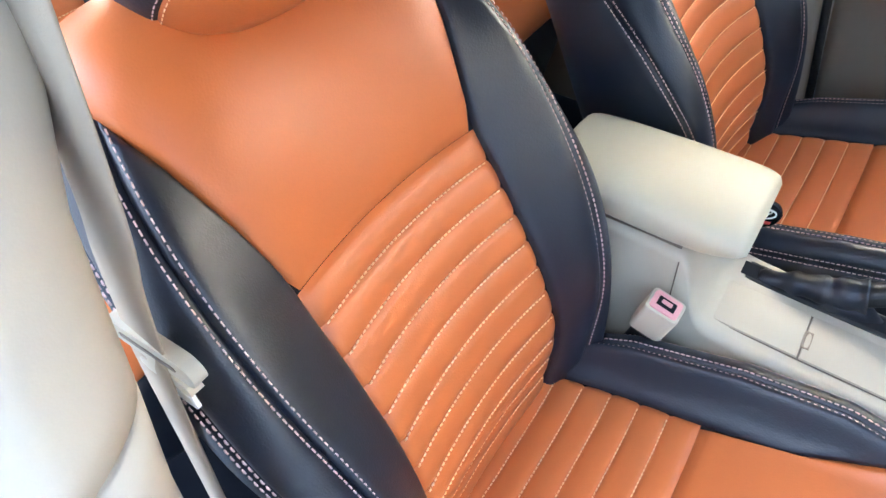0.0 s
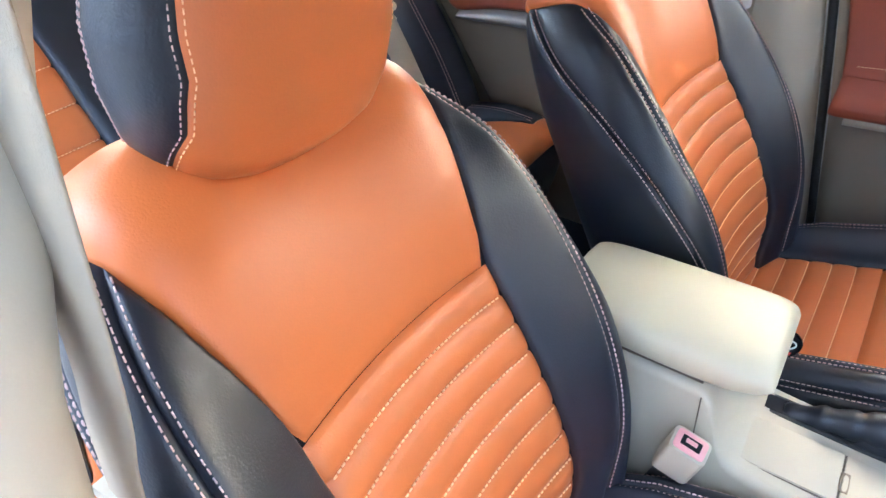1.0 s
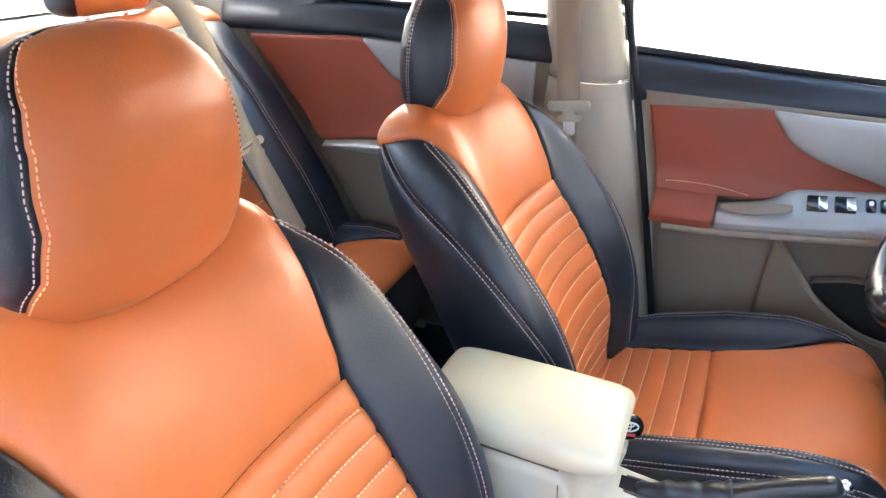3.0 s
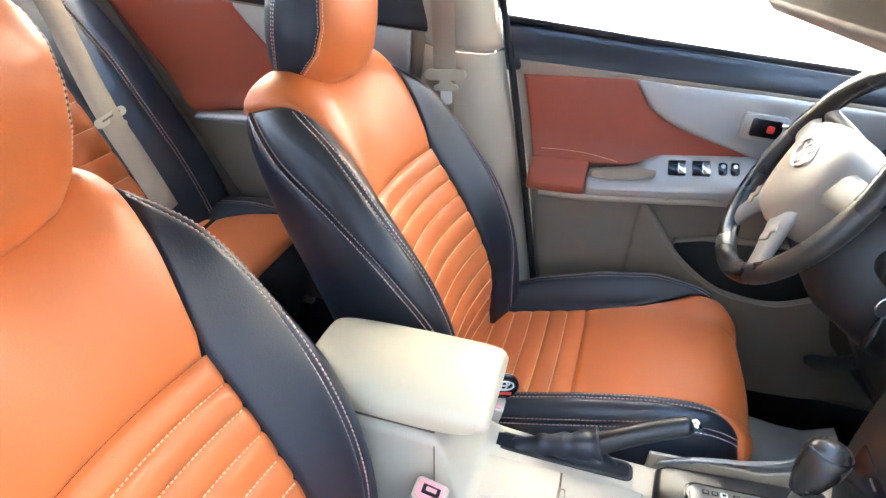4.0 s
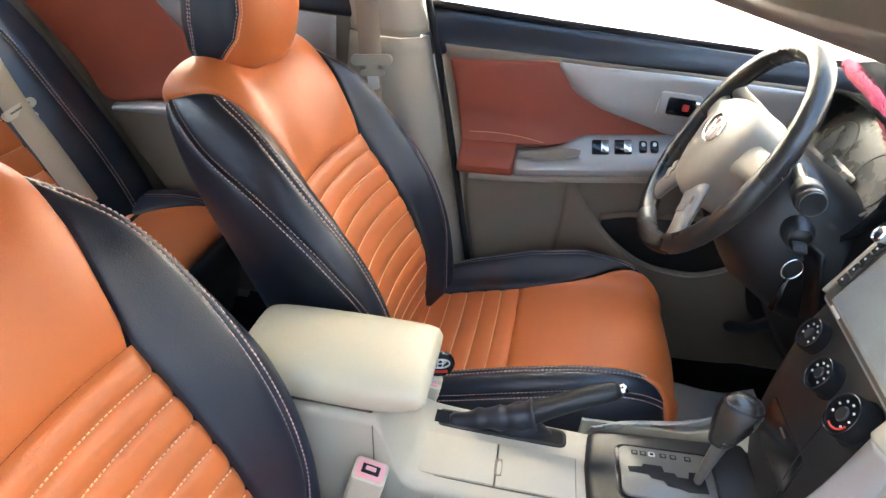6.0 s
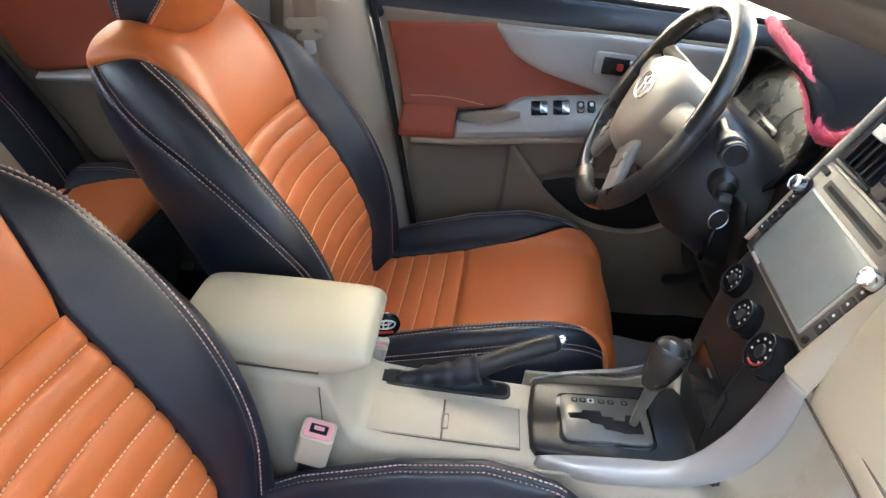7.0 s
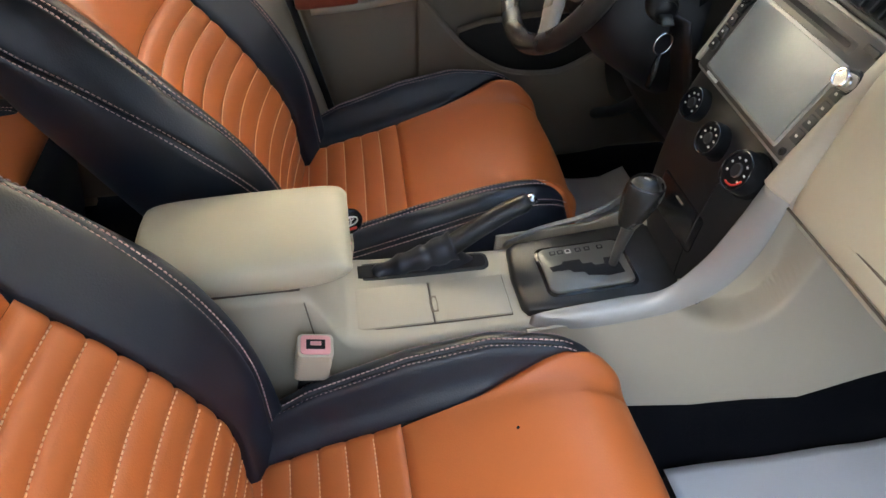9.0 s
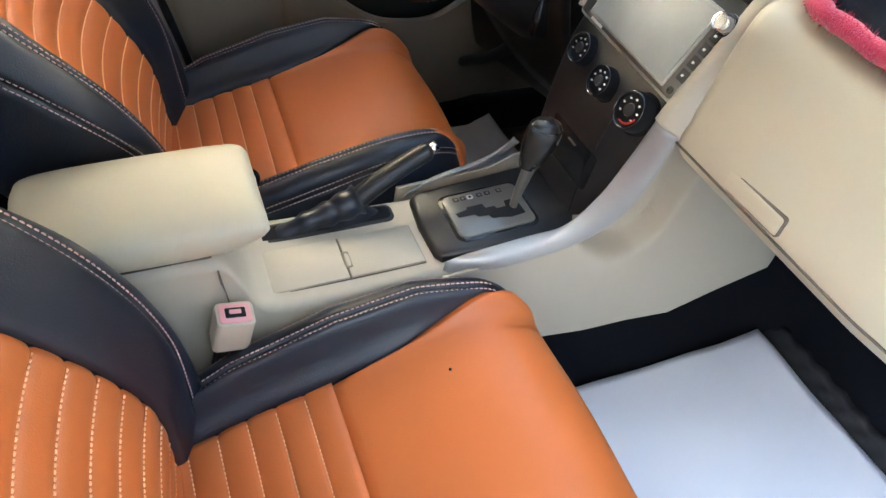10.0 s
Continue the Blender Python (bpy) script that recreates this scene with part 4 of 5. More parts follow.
# ================= centre console =================
def loft_x(name, sections, mat, parent, label="", n=40, closed=True):
    """A body through cross-sections (x, [(y, z), ...]), all with as many points, smoothed along x."""
    xs = np.array([s[0] for s in sections])
    P = np.array([s[1] for s in sections], float)
    t = np.linspace(0, len(xs) - 1, n)
    rows = [[(catmull(xs[:, None], q)[0], *catmull(P[:, k], q)) for k in range(P.shape[1])] for q in t]
    k = P.shape[1]
    verts = [v for r in rows for v in r]
    faces = []
    for i in range(n - 1):
        for j in range(k if closed else k - 1):
            faces.append((i * k + j, i * k + (j + 1) % k, (i + 1) * k + (j + 1) % k, (i + 1) * k + j))
    if closed:
        faces += [tuple(reversed(range(k))), tuple(range((n - 1) * k, n * k))]
    bm = bmesh.new()
    bv = [bm.verts.new(v) for v in verts]
    for f in faces:
        bm.faces.new([bv[i] for i in f])
    return bm_ob(name, bm, mat, parent, label, True, 42)


def shoulder(y0, y1, z0, z1, r=0.014, n=4, flare=0.0):
    """Half a box in section: sides from z0 up to z1 with rounded upper corners."""
    pts = [(y0 - flare, z0)]
    for k in range(n + 1):
        a = math.pi - math.pi / 2 * k / n
        pts.append((y0 + r + r * math.cos(a), z1 - r + r * math.sin(a)))
    for k in range(n + 1):
        a = math.pi / 2 - math.pi / 2 * k / n
        pts.append((y1 - r + r * math.cos(a), z1 - r + r * math.sin(a)))
    pts.append((y1 + flare, z0))
    return pts


console = thing("centre_console", "beige plastic console with armrest box and lidded tray", "car console")
sec = [(-0.10, shoulder(-0.080, 0.072, 0.03, 0.480, flare=0.015)), (0.0, shoulder(-0.082, 0.074, 0.03, 0.482, flare=0.015)), (0.085, shoulder(-0.083, 0.074, 0.03, 0.482, flare=0.015)), (0.112, shoulder(-0.086, 0.075, 0.03, 0.476, flare=0.02)),
       (0.128, shoulder(-0.090, 0.075, 0.03, 0.445, flare=0.02)), (0.145, shoulder(-0.094, 0.076, 0.03, 0.406, flare=0.02)), (0.17, shoulder(-0.097, 0.076, 0.03, 0.390, flare=0.02)), (0.25, shoulder(-0.100, 0.074, 0.03, 0.386, flare=0.02)),
       (0.36, shoulder(-0.100, 0.070, 0.03, 0.386, flare=0.02)), (0.43, shoulder(-0.098, 0.066, 0.03, 0.388, flare=0.02))]
con_body = loft_x("console_body", sec, "beige", console, "beige plastic console body", 80)
# armrest lid
arm = [(-0.100, 0.40, 0.486), (-0.088, 0.82, 0.484), (-0.05, 0.97, 0.483), (0.04, 1.0, 0.483), (0.10, 1.0, 0.484), (0.128, 0.98, 0.488), (0.150, 0.90, 0.496), (0.163, 0.72, 0.504), (0.170, 0.35, 0.512)]
rows = []
for x, k, zb in arm:
    zt = 0.514 + 0.031 * k + 0.004 * (x + 0.1) / 0.28
    w = 0.083 - 0.016 * (1 - k) - 0.006 * max(0.0, -x) / 0.1
    ring = []
    for q in range(32):
        a = 2 * math.pi * q / 32
        c, s = math.cos(a), math.sin(a)
        e = 0.55 if s > 0 else 0.45
        ring.append((-0.006 + math.copysign(abs(c) ** e, c) * w * (1.0 if s > 0 else 1 - 0.05 * abs(s)), (zt + zb) / 2 + math.copysign(abs(s) ** 0.70, s) * (zt - zb) / 2))
    rows.append((x, ring))
loft_x("armrest_lid", rows, "beige_soft", console, "cream padded armrest lid", 40)
bm_ob("lid_gap", box_bm((0.18, 0.134, 0.005), (0.010, -0.005, 0.4835), 0.001), "brown", console, "dark gap under the lid")
tube("panel_seam", [(0.104, -0.0850, 0.472), (0.112, -0.096, 0.40), (0.120, -0.102, 0.30)], 0.0009, "brown", console, "dark panel seam", 6)
# two tray lids
for x0, x1 in ((0.163, 0.2740), (0.2766, 0.388)):
    bm = box_bm((x1 - x0, 0.077, 0.008), ((x0 + x1) / 2, -0.034, 0.3865), 0.002)
    bm_ob("tray_lid", bm, "beige", console, "beige tray lid", True, 40)
bm_ob("tray_gap", box_bm((0.2275, 0.0796, 0.004), (0.2755, -0.034, 0.3858), 0.001), "brown", console, "dark joint round the lids")
lattice("finger_notch", lambda u, v: (0.2735 + 0.010 * u, -0.055 + 0.030 * v, 0.3912 - 0.003 * math.sin(math.pi * u) * math.sin(math.pi * v)), np.linspace(0, 1, 8), np.linspace(0, 1, 10), "grey", console, "finger notch", 0.001)

# ================= parking brake =================
brake = thing("parking_brake", "black parking brake lever with a gathered leather boot", "parking brake")
prism("slot_frame", rounded(0.215, 0.036, 0.012), "charcoal", brake, Matrix.Translation((0.268, 0.040, 0.3855)), 0.003, 0.001, "dark slot frame")
prism("slot", rounded(0.205, 0.026, 0.009), "core", brake, Matrix.Translation((0.268, 0.040, 0.3888)), 0.0006)
bpts = smooth_curve([(0.200, 0.040, 0.380), (0.245, 0.041, 0.398), (0.285, 0.043, 0.408), (0.322, 0.047, 0.420)], 30)
tube("boot", bpts, [0.013 + 0.010 * k / 29 + 0.0016 * math.sin(k * 0.9 + 0.6 * math.sin(k * 0.7)) for k in range(30)], "dark", brake, "gathered black leather boot", 16)
tube("boot_skirt", [(0.262, 0.041, 0.385), (0.288, 0.043, 0.392), (0.325, 0.046, 0.390), (0.352, 0.046, 0.384)], [0.012, 0.019, 0.018, 0.006], "dark", brake, "", 14)
tube("grip", smooth_curve([(0.308, 0.046, 0.412), (0.345, 0.051, 0.436), (0.395, 0.058, 0.463), (0.437, 0.063, 0.481)], 20), [0.0175] + [0.0165 - 0.002 * k / 18 for k in range(18)] + [0.011], "black", brake, "black moulded grip", 16)
tube("button", [(0.435, 0.0628, 0.4802), (0.447, 0.0645, 0.4855)], 0.0085, "chrome", brake, "chrome release button", 12)

# ================= gear selector =================
shifter = thing("gear_selector", "black automatic gear selector with a stepped gate", "gear selector")
gm = Matrix.Translation((0.505, -0.006, 0.388)) @ Matrix.Rotation(radians(-3.5), 4, "Y")
prism("bezel", [(-0.095 + 0.012 * 0, -0.074), (0.10, -0.092), (0.155, -0.094), (0.155, 0.078), (0.10, 0.074), (-0.085, 0.066), (-0.098, 0.055), (-0.104, 0.0), (-0.102, -0.062)], "black", shifter, gm, 0.020, 0.010, "black satin bezel", 4)
plate = prism("gate_plate", rounded(0.128, 0.090, 0.012), "gate", shifter, gm @ Matrix.Translation((0.008, -0.010, 0.019)), 0.006, 0.003, "dark grey gate plate")
prism("gate_rim", rounded(0.140, 0.102, 0.016), "gloss", shifter, gm @ Matrix.Translation((0.008, -0.010, 0.017)), 0.004, 0.002)
steps = [(-0.054, 0.010), (-0.034, 0.013), (-0.032, 0.018), (-0.006, 0.018), (-0.004, 0.008), (0.010, 0.008), (0.013, 0.002), (0.028, 0.002), (0.030, 0.014), (0.050, 0.014), (0.052, -0.020), (0.026, -0.022), (0.014, -0.018), (-0.002, -0.016), (-0.006, -0.008), (-0.022, -0.006), (-0.026, 0.000), (-0.052, 0.001)]
prism("gate_slot", steps, "core", plate, gm @ Matrix.Translation((0.008, -0.016, 0.0252)), 0.0006, 0, "black stepped slot", smooth=False)
for k, dx in enumerate((-0.044, -0.032, -0.020, -0.004, 0.010, 0.030)):
    prism("gear_mark", rounded(0.009, 0.008, 0.001), "white" if k == 2 else "core", plate, gm @ Matrix.Translation((0.010 + dx, 0.022, 0.0252)), 0.0006)
    prism("gear_letter", rounded(0.0050, 0.0042, 0.0006), "gate" if k != 2 else "core", plate, gm @ Matrix.Translation((0.010 + dx, 0.022, 0.0259)), 0.0004)
tube("stalk", smooth_curve([(0.550, -0.022, 0.402), (0.553, -0.022, 0.440), (0.558, -0.022, 0.475), (0.563, -0.022, 0.512)], 12), np.linspace(0.0062, 0.0125, 12), "unit", shifter, "dark satin grey stalk", 14, squash=0.8)
KM = Matrix.Translation((0.558, -0.023, 0.500)) @ Matrix.Rotation(radians(10), 4, "Y") @ Matrix.Diagonal((1.18, 0.92, 1, 1))
knob = lathe("knob", [(0, 0.076), (0.010, 0.0755), (0.0175, 0.0725), (0.0218, 0.066), (0.0236, 0.056), (0.0234, 0.044), (0.0212, 0.028), (0.0178, 0.012), (0.0150, 0.001), (0.0125, -0.006), (0, -0.007)], "wheel", shifter, KM, 32, "black leather knob", 60)
lathe("knob_cap_ring", [(0.0212, 0.0668), (0.0222, 0.0664), (0.0228, 0.0645), (0.0220, 0.0635)], "gloss", knob, KM, 32)
# ================= silver trim round the console =================
trim_in = smooth_curve([(0.412, -0.084, 0.395), (0.47, -0.090, 0.408), (0.54, -0.094, 0.420), (0.592, -0.104, 0.442), (0.628, -0.110, 0.500), (0.646, -0.117, 0.565), (0.657, -0.128, 0.637)], 60)
trim_out = smooth_curve([(0.408, -0.089, 0.380), (0.48, -0.108, 0.386), (0.56, -0.115, 0.400), (0.614, -0.120, 0.420), (0.656, -0.128, 0.462), (0.675, -0.139, 0.535), (0.669, -0.156, 0.636)], 60)


def side_trim(side, reach):
    def pt(u, v):
        u *= reach
        i = int(round(u * 59))
        a, b = trim_in[i], trim_out[i]
        p = a + (b - a) * v
        t = trim_in[min(i + 1, 59)] - trim_in[max(i - 1, 0)]
        n = np.cross(b - a, t)
        n /= np.linalg.norm(n) + 1e-9
        if n[1] > 0:
            n = -n
        p = p + n * (0.007 * math.sin(math.pi * v) ** 0.7 * min(1, u * 8) + 0.002)
        return (p[0], -0.008 + side * (p[1] + 0.008), p[2])
    return lattice("silver_trim", pt, np.linspace(0, 1, 60), edge_samples(14), "silver", console, "curved satin silver trim strip", 0.003)


side_trim(1, 1.0)
side_trim(-1, 0.55)


# beige flanks of the console towards the footwells
def flank_pt(side):
    lower = [(0.40, 0.16), (0.53, 0.200), (0.70, 0.165), (0.90, 0.150), (1.00, 0.195), (1.12, 0.24)]
    upper = [(0.40, 0.388), (0.56, 0.398), (0.62, 0.425), (0.66, 0.50), (0.69, 0.585), (0.80, 0.62), (1.12, 0.62)]
    lo, hi = np.array(lower), np.array(upper)

    def pt(u, v):
        x = 0.40 + 0.70 * u
        a, b = np.interp(x, lo[:, 0], lo[:, 1]), np.interp(x, hi[:, 0], hi[:, 1])
        z = a + (b - a) * v
        zb = float(catmull([[0.520], [0.425], [0.392], [0.372], [0.360], [0.356], [0.362], [0.395], [0.520]], min(8.0, max(0.0, (x - 0.58) / 0.029)))[0])
        sig = lambda q: 1 / (1 + math.exp(-max(-30, min(30, q))))
        dent = sig((z - zb) / 0.0028) * sig((x - 0.604) / 0.008) * sig((0.798 - x) / 0.005) * sig((b - 0.022 - z) / 0.008)
        y = -0.104 - 0.020 * (1 - v) + 0.048 * dent - 0.05 * max(0, x - 0.80)
        return (x, -0.008 + side * -(y + 0.008), z)
    return pt


for sd in (1, -1):
    lattice("console_flank", flank_pt(sd), np.linspace(0, 1, 260), edge_samples(150), "beige", console, "beige side panel with a shallow pocket", 0.005 * sd)
    tube("panel_seam", [Vector(flank_pt(sd)(0.63 + 0.02 * q, q)) + Vector((0, sd * 0.0012, 0)) for q in np.linspace(0.02, 0.98, 20)], 0.0011, "brown", console, "dark panel seam", 6)


# ================= belt buckles =================
def buckle(x, y, z, lean, label):
    b = thing("belt_buckle", label, "belt buckle", group="belt buckles")
    m = Matrix.Translation((x, y, z)) @ Matrix.Rotation(radians(lean), 4, "Y") @ Matrix.Rotation(radians(6 if y < 0 else -2), 4, "X")
    case = prism("case", rounded(0.046, 0.036, 0.007), "beige", b, m @ Matrix.Translation((0, 0, -0.058)), 0.058, 0.003, "beige plastic case")
    prism("stem", rounded(0.030, 0.012, 0.004), "rubber", b, m @ Matrix.Translation((0, 0, -0.19)), 0.135, 0.0)
    prism("frame_plate", rounded(0.038, 0.028, 0.005), "pink", case, m @ Matrix.Translation((0, 0, -0.001)), 0.003, 0.001, "faded pink release button")
    prism("slot", rounded(0.024, 0.014, 0.001), "core", case, m @ Matrix.Translation((0.0, 0, 0.0018)), 0.0008, 0)
    prism("press_bar", rounded(0.014, 0.006, 0.001), "pink", case, m @ Matrix.Translation((0.0, 0.001, 0.0022)), 0.001, 0)
    return b, m


buckle(0.113, -0.123, 0.432, 12, "beige buckle with a faded pink button by the console")
bD, bm_d = buckle(0.150, 0.100, 0.405, 10, "beige buckle holding a round black clip")
# round black clip with a pale ring emblem, pushed into the driver's buckle
clip = thing("buckle_clip", "round black clip with a pale oval emblem", "buckle clip")
cm = axes_m((0.166, 0.094, 0.445), (0.95, 0.30, 0.0), (0, 0, 1))
disc = lathe("clip_disc", [(0, -0.004), (0.022, -0.004), (0.024, -0.002), (0.024, 0.002), (0.022, 0.004), (0, 0.004)], "gloss", clip, cm, 32, "black disc")
for ry, rx in ((0.0088, 0.0150), (0.0080, 0.0046)):
    tube("emblem_ring", [cm @ Vector((rx * math.cos(a), 0.004 + ry * math.sin(a), 0.0045)) for a in np.linspace(0, 2 * math.pi, 28)[:-1]], 0.0011, "white", disc, "pale emblem ring", 6, True)
tube("emblem_ring", [cm @ Vector((0.0085 * math.cos(a), 0.0078 + 0.004 * math.sin(a), 0.0045)) for a in np.linspace(0, 2 * math.pi, 24)[:-1]], 0.0010, "white", disc, "", 6, True)
prism("emblem_bar", rounded(0.026, 0.005, 0.001), "redplastic", disc, cm @ Matrix.Translation((0, -0.012, 0.004)), 0.0006)
prism("clip_tongue", rounded(0.02, 0.03, 0.002), "chrome", clip, cm @ Matrix.Translation((-0.004, -0.034, -0.001)), 0.002)

# ================= dashboard =================
dash = thing("dashboard", "beige and charcoal car dashboard with glovebox and centre stack", "dashboard")
YV = Vector((0.052, 0.9986, 0))
G = Vector((0.4146, -0.0216, 0.9097))
NRM = G.cross(YV).normalized()
STACK = Vector((0.670, -0.010, 0.661))


def on_stack(y, g, n=0.0):
    return STACK + YV * y + G * g + NRM * n


def stack_m(y, g, n=0.0):
    m = Matrix((-YV, G, NRM)).transposed().to_4x4()
    m.translation = on_stack(y, g, n)
    return m


# passenger side: padded upper, glovebox
def dash_profile(pts):
    return smooth_curve(pts, 40)


gp = dash_profile([(0.80, 0.820), (0.725, 0.812), (0.694, 0.798), (0.682, 0.762), (0.674, 0.710), (0.667, 0.660), (0.668, 0.622), (0.688, 0.598), (0.73, 0.578), (0.80, 0.562), (0.95, 0.55)])


def dash_y(y):
    return 0.030 * max(0, (-y - 0.45)) / 0.25


lattice("glovebox", lambda u, k: (gp[int(round(k * 39))][0] + dash_y(-0.155 - 0.55 * u) + 0.010 * math.exp(-u * 0.55 / 0.006), -0.155 - 0.55 * u, gp[int(round(k * 39))][1]), edge_samples(40), np.linspace(0, 1, 40), "beige_soft", dash, "cream glovebox front", -0.006)
gh = axes_m((0.6655, -0.293, 0.643), (-0.06, -1, 0.06), (0.02, 0, 1))
prism("latch_joint", rounded(0.093, 0.027, 0.004), "brown", dash, gh @ Matrix.Translation((0, 0, -0.007)), 0.0080, 0.001, "dark joint round the latch")
prism("glovebox_latch", rounded(0.090, 0.024, 0.004), "beige_soft", dash, gh @ Matrix.Translation((0, 0, -0.007)), 0.0095, 0.002, "beige latch plate")
tube("glovebox_joint", [(gp[23][0] - 0.0015 + dash_y(y), y, gp[23][1]) for y in np.linspace(-0.16, -0.70, 30)], 0.0016, "brown", dash, "dark glovebox joint", 6)
# dark dash top and hood
top_pts = dash_profile([(0.735, 0.812), (0.80, 0.826), (0.90, 0.845), (1.10, 0.865), (1.42, 0.885)])
lattice("dash_top", lambda u, k: (*((lambda p, y: (p[0] + 0.10 / (1 + math.exp(-(y - 0.17) / 0.012)) * (1 if p[0] < 1.2 else 0) + (0.05 if abs(y + 0.01) < 0.16 else 0.05 * math.exp(-(abs(y + 0.01) - 0.16) / 0.02)), y, p[1] - 0.035 / (1 + math.exp(-(y - 0.15) / 0.012)) + (0.035 * math.exp(-((y + 0.01) / 0.17) ** 6))))(top_pts[int(round(k * 39))], -0.71 + 1.42 * u)),), np.linspace(0, 1, 90), np.linspace(0, 1, 40), "matte", dash, "charcoal soft dash top", 0.01)
slab_b = bm_ob("dash_underside", box_bm((0.62, 1.38, 0.03), (1.12, 0, 0.545), 0.01), "black", dash, "black underside")
# driver's knee panel, its colour darkened for the shade under the dash
kp = dash_profile([(0.80, 0.76), (0.745, 0.70), (0.735, 0.62), (0.745, 0.54), (0.775, 0.455), (0.80, 0.405), (0.83, 0.385), (0.90, 0.40)])
lattice("knee_panel", lambda u, k: (kp[int(round(k * 39))][0] + 0.05 * math.exp(-u / 0.12), 0.115 + 0.59 * u, kp[int(round(k * 39))][1] - 0.10 * u * max(0, (0.52 - kp[int(round(k * 39))][1]) / 0.12)), edge_samples(40), np.linspace(0, 1, 40), "shade_brown", dash, "taupe panel under the steering column, darkened for shade", 0.006)
# grey lower edge of the knee panel, rising towards the console
tube("knee_trim", smooth_curve([(0.80, 0.70, 0.205), (0.785, 0.62, 0.262), (0.778, 0.52, 0.330), (0.775, 0.41, 0.428), (0.775, 0.33, 0.525), (0.775, 0.28, 0.60)], 30), [0.018] * 15 + list(np.linspace(0.018, 0.026, 15)), "charcoal", dash, "dark grey rounded lower edge", 14, squash=0.7)
# cheeks of the stack
lattice("stack_cheek", lambda u, v: tuple(on_stack(-0.1205 - (0.027 + 0.004 * u) * v, -0.024 + 0.300 * u, 0.004 - 0.010 * v ** 2 + 0.006 * math.sin(math.pi * v) - (0.004 + 0.006 * v) * math.exp(-u / 0.14))), edge_samples(30), edge_samples(8), "beige", dash, "beige frame beside the centre stack", 0.006)
lattice("stack_cheek", lambda u, v: tuple(on_stack(0.1205 + 0.024 * v * min(1, 0.15 + 2.2 * u), 0.005 + 0.270 * u, 0.002 - 0.030 * v ** 2)), edge_samples(30), edge_samples(8), "beige", dash, "beige frame beside the centre stack", -0.010)
# lower black stack, from the gear bezel up to the dials
stk = dash_profile([(0.634, 0.406), (0.632, 0.45), (0.636, 0.52), (0.645, 0.58), (0.655, 0.625), (0.672, 0.664)])
fascia = lattice("lower_fascia", lambda u, k: (stk[int(round(k * 39))][0] + 0.012 * (2 * u - 1) ** 4, -0.010 + (0.100 + 0.018 * k) * (2 * u - 1), stk[int(round(k * 39))][1]), edge_samples(24), np.linspace(0, 1, 40), "black", dash, "satin black lower fascia", -0.006)
tube("fascia_joint", [(stk[k][0] - 0.0012, -0.058, stk[k][1]) for k in range(2, 34)], 0.0009, "core", dash, "dark joint in the fascia", 6)
prism("ashtray_face", rounded(0.120, 0.060, 0.006), "gloss", dash, axes_m((0.6360, -0.010, 0.500), (0, -1, 0), (0.10, 0, 1)), 0.003, 0.0012, "gloss black tray flap")
prism("tray_pull", rounded(0.020, 0.003, 0.0012), "grey", dash, axes_m((0.6342, -0.010, 0.518), (0, -1, 0), (0.10, 0, 1)), 0.002, 0.0008)
for y, g, r in ((0.063, -0.034, 0.0230), (-0.008, -0.044, 0.0230), (-0.084, -0.039, 0.0270)):
    m = stack_m(y, g, -0.010)
    dial = lathe("climate_dial", [(r * 1.12, 0), (r * 1.12, 0.004), (r, 0.006), (r, 0.022), (r * 0.93, 0.026), (r * 0.80, 0.0265), (r * 0.78, 0.024), (0, 0.024)], "matte", dash, m, 36, "black rotary climate dial")
    lathe("dial_ring", [(r * 0.86, 0.0262), (r * 0.90, 0.0272), (r * 0.94, 0.0262)], "gloss", dial, m, 36)
    lathe("dial_cap", [(0, 0.027), (r * 0.30, 0.0268), (r * 0.34, 0.0245)], "black", dial, m, 20)
    for k in range(7):
        a = math.radians(-30 + 40 * k)
        prism("dial_mark", rounded(0.0034, 0.0024, 0.0008), "white", dial, m @ Matrix.Translation((r * 0.58 * math.cos(a), r * 0.58 * math.sin(a), 0.0243)), 0.0006)
    if y < -0.05:
        tube("heat_scale", [m @ Vector((r * 0.68 * math.cos(a), r * 0.68 * math.sin(a), 0.0247)) for a in np.linspace(radians(-100), radians(-10), 14)], 0.0014, "redplastic", dial, "red heat scale", 6)

# ================= head unit =================
unit = thing("car_stereo", "silver-grey car stereo with a pale unlit screen", "car stereo")
prism("faceplate_rim", rounded(0.242, 0.156, 0.008), "silver", unit, stack_m(0.0, 0.076, -0.004), 0.009, 0.003, "satin silver rim")
prism("faceplate", rounded(0.234, 0.148, 0.006), "unit", unit, stack_m(0.0, 0.076, -0.002), 0.010, 0.003, "dark grey faceplate")
prism("screen_bezel", rounded(0.192, 0.108, 0.003), "silver", unit, stack_m(0.0, 0.062, 0.008), 0.0015, 0.0006, "silver screen bezel")
prism("screen", rounded(0.184, 0.100, 0.002), "screen", unit, stack_m(0.0, 0.062, 0.0096), 0.0012, 0, "pale grey unlit screen")
prism("disc_slot", rounded(0.150, 0.006, 0.002), "core", unit, stack_m(0.0, 0.130, 0.0082), 0.0006, 0, "black disc slot")
prism("slot_lip", rounded(0.168, 0.014, 0.003), "charcoal", unit, stack_m(0.0, 0.130, 0.0075), 0.0006)
